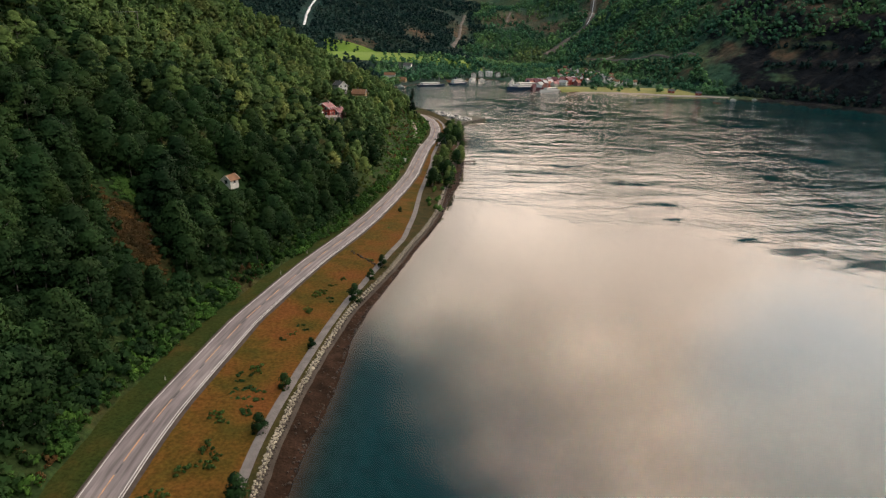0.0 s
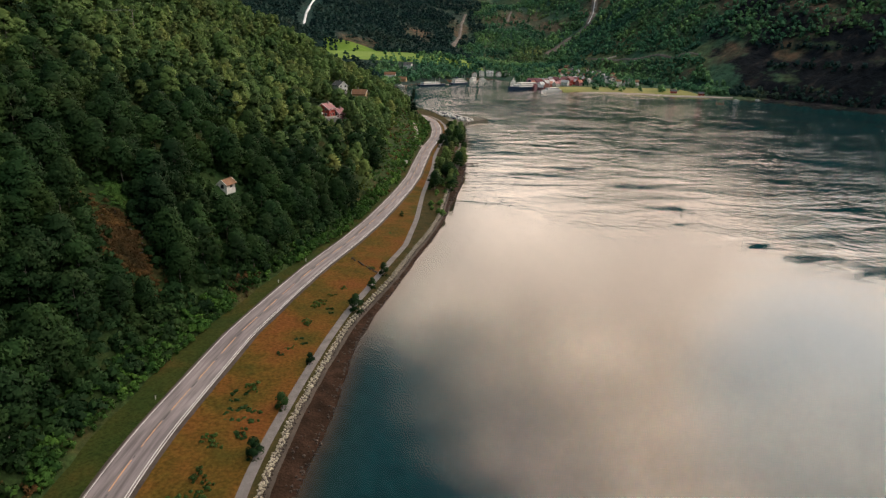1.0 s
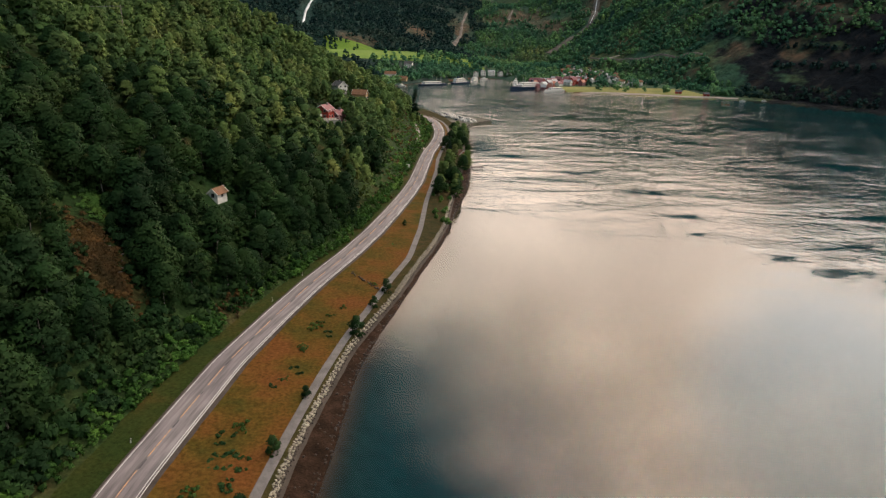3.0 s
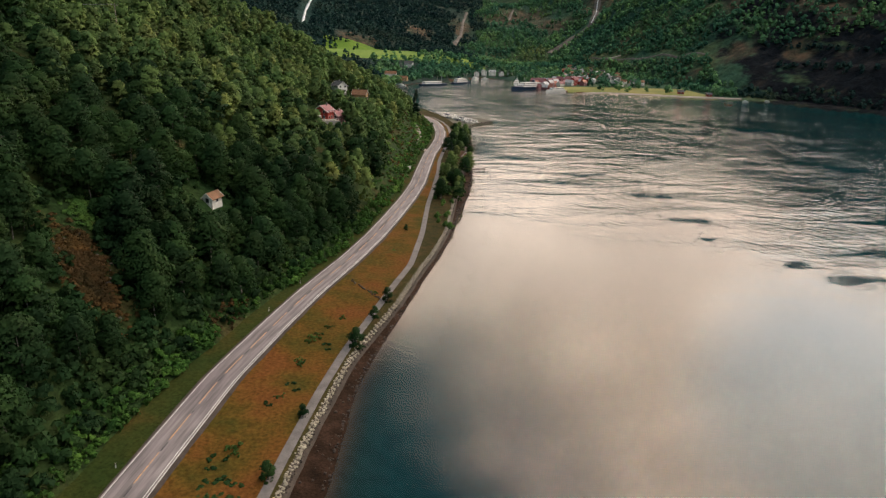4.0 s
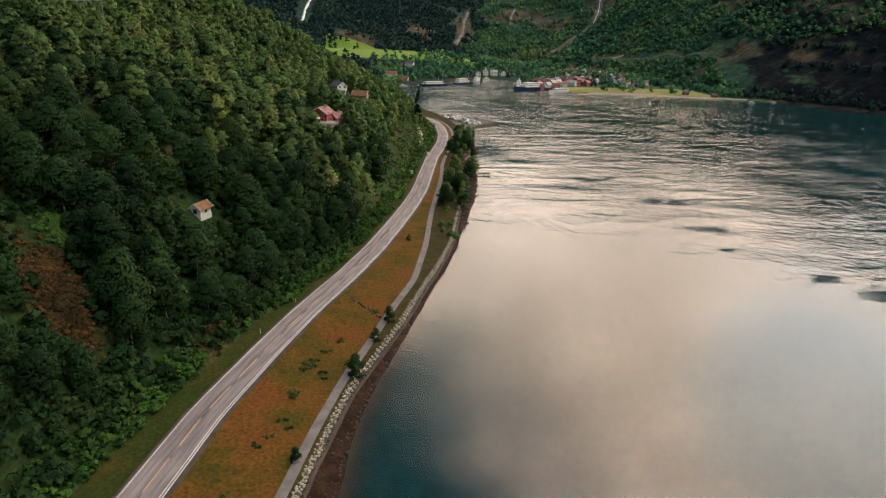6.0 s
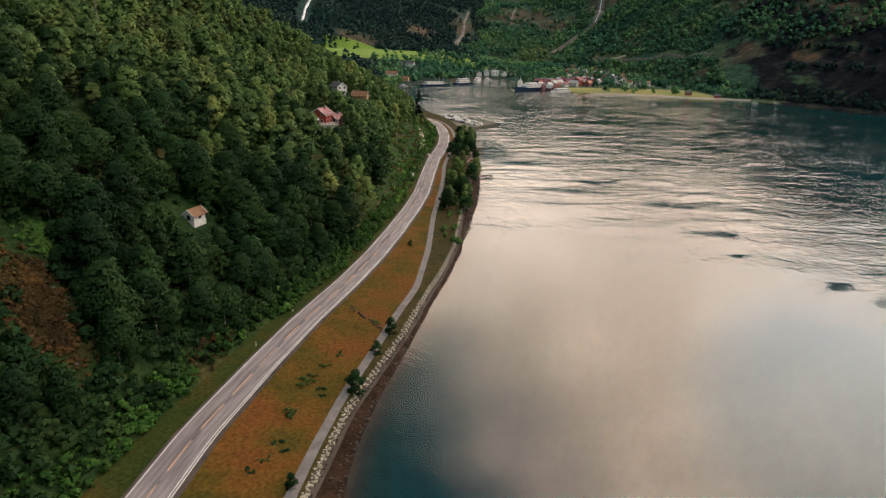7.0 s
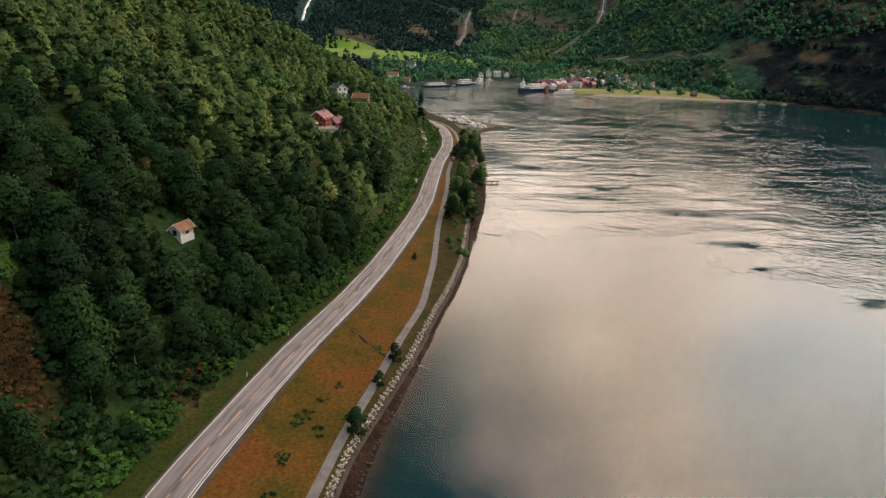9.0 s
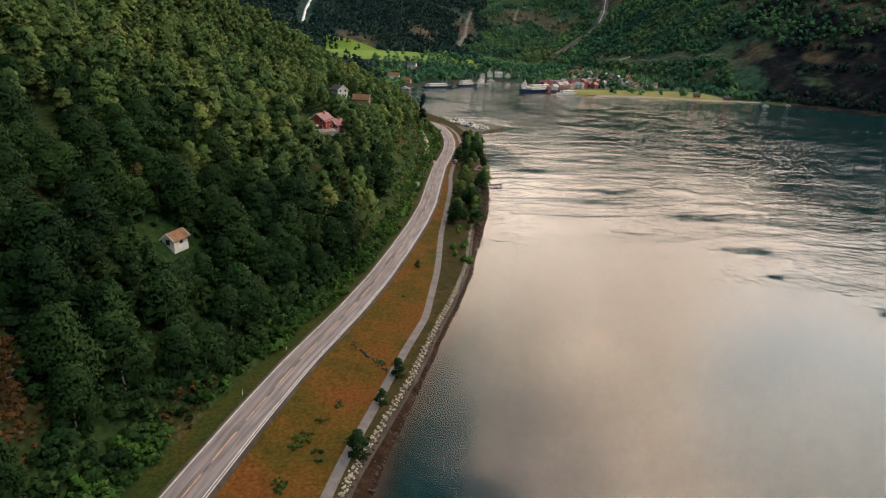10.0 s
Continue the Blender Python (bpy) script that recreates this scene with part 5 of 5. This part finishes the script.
spruce = make_spruce(301)
for k, (x, y, s) in enumerate([(43.2, 501.0, 1.75), (49.0, 358.0, 0.75), (51.0, 369.0, 0.9), (47.6, 348.0, 0.6), (42.0, 535.0, 0.8)]):
    put_copy(spruce, x, y, s, k == 0)

# ---- small roadside things ----
for x, y in ((-29.6, 118.5), (-13.6, 176.0), (-8.8, 193.0)):
    postm = new("marker_post")
    px_ = road_x(y) - 4.6 * float(lean(road_x, y))
    postm.matrix_basis = pose(px_, y, ground_z(px_, y), 3, 2, 20)
    piece("shaft", box_bm((0.11, 0.11, 1.0), (0, 0, 0.45), 0.03), M_CREAM, postm)
    piece("band", box_bm((0.12, 0.12, 0.15), (0, 0, 0.8)), M_TIMBER, postm)
    tagged(postm, "white marker post on the grass verge", "post", "marker posts")
cab = new("utility_cabinet")
cab.matrix_basis = pose(26.0, 343.0, ground_z(26.0, 343.0), 0, 0, 15)
piece("body", box_bm((1.6, 0.8, 1.4), (0, 0, 0.6), 0.05), M_CREAM, cab)
piece("lid", box_bm((1.75, 0.95, 0.12), (0, 0, 1.36), 0.03), M_METAL, cab)
tagged(cab, "white utility cabinet on the grass above the road", "cabinet")

bank_bush = make_shrub("bank_bush", 204, 2.0, 1.3, M_SHRUB, "light green bush on the stony shore bank", 12, 18, 0.45)
for k in range(34):
    y = r6.uniform(246, 330)
    i = min(int(round((y + 100) / 1.5)), len(ys) - 1)
    x = r6.uniform(edges["pathr"][0][i] + 1.2, edges["toe"][0][i] + 0.4)
    put_copy(bank_bush, x, y, r6.uniform(0.5, 1.15), k == 0)


# ---- the mole with its boats ----
M_MOLE = material("mole_fill", two_scale(0.15, 1.5, [(0.35, (0.05, 0.055, 0.03)), (0.65, (0.13, 0.115, 0.09))]), bump=grain(3, 0.5, 0.1))
MOLE = [(64, 596), (80, 588), (98, 570), (109, 556), (110, 545), (101, 537), (92, 527), (84, 514), (74, 505), (66, 512)]
bm = bmesh.new()
lowr = [bm.verts.new((x + (x - 86) * 0.1, y + (y - 548) * 0.1, -2.5)) for x, y in MOLE]
topr = [bm.verts.new((x, y, 1.5)) for x, y in MOLE]
n_ = len(MOLE)
bm.faces.new(topr)
for i in range(n_):
    bm.faces.new((lowr[i], lowr[(i + 1) % n_], topr[(i + 1) % n_], topr[i]))
bmesh.ops.recalc_face_normals(bm, faces=bm.faces[:])
tagged(piece("mole", bm, M_MOLE), "low gravel mole enclosing a small boat harbour", "mole", kind="structure")
rim = []
for (ax, ay), (bx, by) in zip(MOLE, MOLE[1:] + MOLE[:1]):
    for k in range(int(math.hypot(bx - ax, by - ay) / 1.2)):
        t = k * 1.2 / math.hypot(bx - ax, by - ay)
        rim.append((ax + (bx - ax) * t + r6.uniform(-0.7, 0.7), ay + (by - ay) * t + r6.uniform(-0.7, 0.7), r6.uniform(0.6, 1.7), r6.uniform(0.9, 1.7), r6.uniform(0, 6.3)))
joined_stones("mole_stones", rim, M_SCREE, "grey rocks edging the mole")


def hull_bm(length, beam, depth, sheer=0.4):
    """A pointed boat hull with a flat deck, bow towards +y."""
    bm = bmesh.new()
    rows = []
    for k in range(9):
        t = k / 8
        y = -length / 2 + length * t
        w = beam / 2 * (1.0 if t < 0.55 else max(0.03, 1 - ((t - 0.55) / 0.45) ** 2.0))
        top = depth + sheer * max(0, t - 0.5) * 2
        rows.append([bm.verts.new(p) for p in ((-w, y, top), (-w * 0.8, y, 0.0), (0, y, -depth * 0.35), (w * 0.8, y, 0.0), (w, y, top))])
    for a, b in zip(rows, rows[1:]):
        for i in range(4):
            bm.faces.new((a[i], a[i + 1], b[i + 1], b[i]))
        bm.faces.new((a[4], a[0], b[0], b[4]))
    bm.faces.new(rows[0])
    bm.faces.new(rows[-1][::-1])
    bmesh.ops.recalc_face_normals(bm, faces=bm.faces[:])
    return bm


def make_boat(x, y, z, rz, label, hullmat, s=1.0):
    root = new("motorboat")
    root.matrix_basis = pose(x, y, z, 0, 0, rz)
    piece("hull", hull_bm(6.5 * s, 2.4 * s, 0.9 * s), hullmat, root)
    piece("cabin", box_bm((1.7 * s, 2.4 * s, 1.1 * s), (0, 0.2 * s, 1.4 * s), 0.15 * s), M_CREAM, root)
    piece("windscreen", box_bm((1.5 * s, 0.08 * s, 0.55 * s), (0, 1.44 * s, 1.6 * s)), M_GLASS, root)
    return tagged(root, label, "boat", "small boats")


for k in range(26):
    t = k % 13 / 12
    dark_hull = k % 5 == 3
    make_boat(72 + 17 * t + r6.uniform(-1.5, 1.5) + 7 * (k // 13), 576 - 44 * t + r6.uniform(-2, 2) + 3 * (k // 13), 1.75, r6.uniform(-60, 80), "navy motorboat laid up on the gravel mole" if dark_hull else "white motorboat laid up on the gravel mole", M_NAVY if dark_hull else M_CREAM, r6.uniform(0.6, 1.0))
make_boat(486, 789, 0.0, 60, "white motorboat moored at the far shore", M_CREAM, 1.1)
make_boat(525, 803, 0.0, 50, "white motorboat moored at the far shore", M_CREAM, 0.9)
make_boat(60, 886, 0.0, 70, "white motorboat moored at the far shore", M_CREAM, 1.5)
make_boat(205, 1064, 0.0, 100, "white motorboat moored at the far shore", M_CREAM, 1.8)



def parked(name, x, y, rz, paint, label, category, length=4.3, high=0.75):
    """A parked car or van: body, cabin, glass and four wheels."""
    root = new(name)
    root.matrix_basis = pose(x, y, ground_z(x, y) + 0.08, 0, 0, rz)
    piece("body", box_bm((1.8, length, high), (0, 0, 0.35 + high / 2), 0.16), paint, root)
    piece("cabin", box_bm((1.6, length * 0.56, 0.62), (0, -length * 0.06, 0.6 + high), 0.2), paint, root)
    piece("windscreen", box_bm((1.4, 0.06, 0.46), (0, length * 0.225, 0.6 + high)), M_GLASS, root)
    piece("rear_window", box_bm((1.4, 0.06, 0.46), (0, -length * 0.345, 0.6 + high)), M_GLASS, root)
    for sx in (-0.81, 0.81):
        piece("side_window", box_bm((0.05, length * 0.4, 0.4), (sx, -length * 0.06, 0.62 + high)), M_GLASS, root)
        for sy in (-0.31, 0.31):
            bm = bmesh.new()
            bmesh.ops.create_cone(bm, cap_ends=True, segments=14, radius1=0.33, radius2=0.33, depth=0.22, matrix=pose(sx, sy * length, 0.33, 0, 90, 0))
            piece("wheel", bm, M_TIMBER, root)
    return tagged(root, label, category, "parked vehicles")


parked("parked_van", 51.5, 538.0, 10, M_CREAM, "white van parked beside the road bend", "van", 4.9, 1.25)
parked("parked_car", -19.0, 347.5, 60, M_CREAM, "white car parked in the farmhouse yard", "car")
parked("parked_car", -8.5, 349.0, -35, M_NAVY, "dark blue car parked in the farmhouse yard", "car")
parked("parked_car", -7.0, 352.5, -20, M_METAL, "silver car parked in the farmhouse yard", "car")

buoy = new("buoy")
buoy.matrix_basis = pose(333.5, 748.0, 0.0)
bm = bmesh.new()
bmesh.ops.create_uvsphere(bm, u_segments=14, v_segments=9, radius=1.3, matrix=Matrix.Diagonal((1, 1, 0.75, 1)))
piece("float", bm, M_CREAM, buoy)
piece("mast", box_bm((0.35, 0.35, 3.0), (0, 0, 1.9), 0.06), M_CREAM, buoy)
piece("top_mark", box_bm((1.1, 1.1, 0.9), (0, 0, 3.5), 0.2), M_CREAM, buoy)
tagged(buoy, "white mooring buoy floating on the fjord", "buoy")


# ---- ships ----
def make_ship(x, y, rz, length, beam, depth, hullmat, label, decks, masts=1):
    root = new("ship")
    root.matrix_basis = pose(x, y, 0, 0, 0, rz)
    piece("hull", hull_bm(length, beam, depth, depth * 0.35), hullmat, root)
    piece("bulwark", box_bm((beam * 0.96, length * 0.6, 0.5), (0, -length * 0.08, depth + 0.25), 0.1), M_CREAM, root)
    for k in range(decks):
        w, l = beam * (0.86 - 0.1 * k), length * (0.62 - 0.13 * k)
        z = depth + 0.4 + 2.6 * k
        d = piece("deckhouse", box_bm((w, l, 2.5), (0, -length * 0.06 - k * 1.0, z + 1.25), 0.2), M_CREAM, root)
        for sx in (-1, 1):
            n = max(3, int(l / 4.0))
            for j in range(n):
                p = piece("window", box_bm((0.08, l / n * 0.7, 0.95), (sx * (w / 2 + 0.01), -length * 0.06 - k * 1.0 - l / 2 + (j + 0.5) * l / n, z + 1.5)), M_GLASS, d)
    if decks > 1:
        piece("funnel", box_bm((beam * 0.22, 3.0, 3.0), (0, -length * 0.18, depth + 0.4 + 2.6 * decks + 1.5), 0.4), hullmat, root)
    for k in range(masts):
        piece("mast", box_bm((0.35, 0.35, 8.0), (0, length * (0.12 + 0.16 * k), depth + 2.6 * decks + 3.0), 0.05), M_METAL, root)
    return tagged(root, label, "ship", "moored ships")


make_ship(232, 897, 128, 70, 12, 3.6, M_NAVY, "blue and white passenger ship moored at the quay", 2)
make_ship(262, 866, 118, 34, 7, 2.4, M_CREAM, "small white ferry moored at the quay", 1)
make_ship(228, 946, 160, 26, 7, 2.2, M_CREAM, "small white ferry moored at the quay", 2)
make_ship(106, 921, 300, 46, 8, 2.0, M_NAVY, "dark-hulled working ship with white deckhouse at the far quay", 1, 2)
make_ship(152, 966, 312, 40, 7, 2.0, M_NAVY, "dark-hulled working ship with white deckhouse at the far quay", 2, 2)
make_ship(186, 1040, 330, 24, 6, 2.2, M_CREAM, "small white ferry moored at the quay", 1)

# ---- the village at the fjord head ----
WALLS = [(M_RED, "red"), (M_CREAM, "white"), (M_CREAM, "white"), (M_CREAM, "white"), (M_OCHRE, "ochre")]
M_ROOF_PALE = plain("pale_roof", (0.36, 0.36, 0.37), (0.55, 0.54, 0.53))
ROOFS = [(M_ROOF, "slate"), (M_ROOF, "slate"), (M_ROOF_PALE, "pale grey"), (M_ROOF_RUST, "rusty")]
rv = random.Random(77)


def far_house(x, y, rz, w, l, h, rise, wall, roof, storeys=1):
    house("house", f"{wall[1]} village house with a {roof[1]} roof", x, y, rz, w, l, h, rise, wall[0], roof[0], None, storeys, False, None, False, "village houses")


red_walls = [(M_RED, "red"), (M_ROOF_PINK, "faded red"), (M_ROOF_PINK, "faded red"), (M_CREAM, "white")]
red_roofs = [(M_ROOF_RED, "red tile"), (M_ROOF_PINK, "faded red"), (M_ROOF_PINK, "faded red"), (M_ROOF_PALE, "pale grey")]
for row_ in range(5):
    for k in range(8):
        x, y = 246 + k * 10.5 + row_ * 5 + rv.uniform(-3, 3), 905 + row_ * 19 + k * (3 if row_ else -6) + rv.uniform(-4, 4)
        if x > 266 + row_ * 22 and y < 905:
            continue
        far_house(x, y, rv.choice((38, 128)) + rv.uniform(-6, 6), rv.uniform(5.0, 7.5), rv.uniform(8, 13), rv.uniform(3.5, 7.5), 3.2, rv.choice(red_walls), rv.choice(red_roofs), 2)
for x, y in [(196, 1092), (210, 1100), (225, 1104), (240, 1108), (254, 1104)]:
    far_house(x, y, rv.choice((0, 90)) + rv.uniform(-12, 12), 8, 11, rv.uniform(5, 7), 3.0, (M_CREAM, "white"), rv.choice(ROOFS), 3)
far_house(83, 1072, 70, 9, 13, 6, 3.5, (M_CREAM, "white"), (M_ROOF, "slate"), 2)
far_house(50, 985, 80, 10, 16, 5, 3.5, (M_CREAM, "white"), (M_ROOF_RUST, "rusty"), 1)
far_house(66, 952, 70, 8, 12, 4, 3.0, (M_OCHRE, "ochre"), (M_ROOF_RUST, "rusty"), 1)
placed = []
tries = 0
while len(placed) < 92 and tries < 4000:
    tries += 1
    y = rv.uniform(935, 1300)
    x = rv.uniform(0.315, 0.405) * y if y > 985 else rv.uniform(0.40, 0.44) * y
    if any(math.hypot(x - a, y - b) < 12.5 for a, b in placed):
        continue
    if float(polygon_distance(np.array([x]), np.array([y]), foot)[0]) > -4:
        continue
    placed.append((x, y))
    far_house(x, y, rv.uniform(0, 180), rv.uniform(5, 7.5), rv.uniform(6.5, 10.5), rv.uniform(3.0, 5.2), rv.uniform(2.0, 3.0), rv.choice(WALLS), rv.choice(ROOFS), rv.choice((1, 2)))
for x, y, l in [(436, 862, 8), (474, 806, 9), (466, 842, 7), (452, 990, 22)]:
    far_house(x, y, 70, 6, l, 3, 2.2, (M_CREAM, "white") if l > 20 else (M_RED, "red"), (M_ROOF, "slate"))
sand = drape("far_beach", [(285, 853), (331, 863), (377, 856), (433, 839), (474, 837), (505, 822)], 3.5, M_GRAVEL, "pale gravel beach at the fjord head", "beach", 0.5, 12)

tagged(drape("rim_path", MOLE[1:8], 1.3, M_GRAVEL, "pale gravel track round the mole", "track", 0.0, 14), kind="structure").location.z = 0.35

# ---- the pole line high on the slope ----
POLE_X, POLE_Y = -92.7, 308.6
pole = new("utility_pole")
pole.matrix_basis = pose(POLE_X, POLE_Y, ground_z(POLE_X, POLE_Y))
bm = bmesh.new()
bmesh.ops.create_cone(bm, cap_ends=True, segments=10, radius1=0.22, radius2=0.14, depth=19.0, matrix=Matrix.Translation((0, 0, 9.0)))
piece("shaft", bm, M_BARK, pole)
piece("crossarm", box_bm((2.2, 0.16, 0.18), (0, 0, 17.8), 0.02), M_TIMBER, pole)
for px_ in (-1.0, 0.0, 1.0):
    piece("insulator", box_bm((0.14, 0.14, 0.35), (px_, 0, 18.05), 0.03), M_METAL, pole)
tagged(pole, "weathered wooden utility pole above the forest", "utility pole")
wire = bpy.data.curves.new("cable", "CURVE")
wire.dimensions, wire.bevel_depth = "3D", 0.05
line = wire.splines.new("POLY")
line.points.add(12)
zt = ground_z(POLE_X, POLE_Y) + 18.2
for k, p in enumerate(line.points):
    t = k / 12
    p.co = (POLE_X - 95 * t, POLE_Y - 22 * t, zt - 10 * t * (1 - t) + 3 * t, 1)
cable = new("cable", wire)
wire.materials.append(M_METAL)
tagged(cable, "thin grey overhead cable above the forest", "cable")
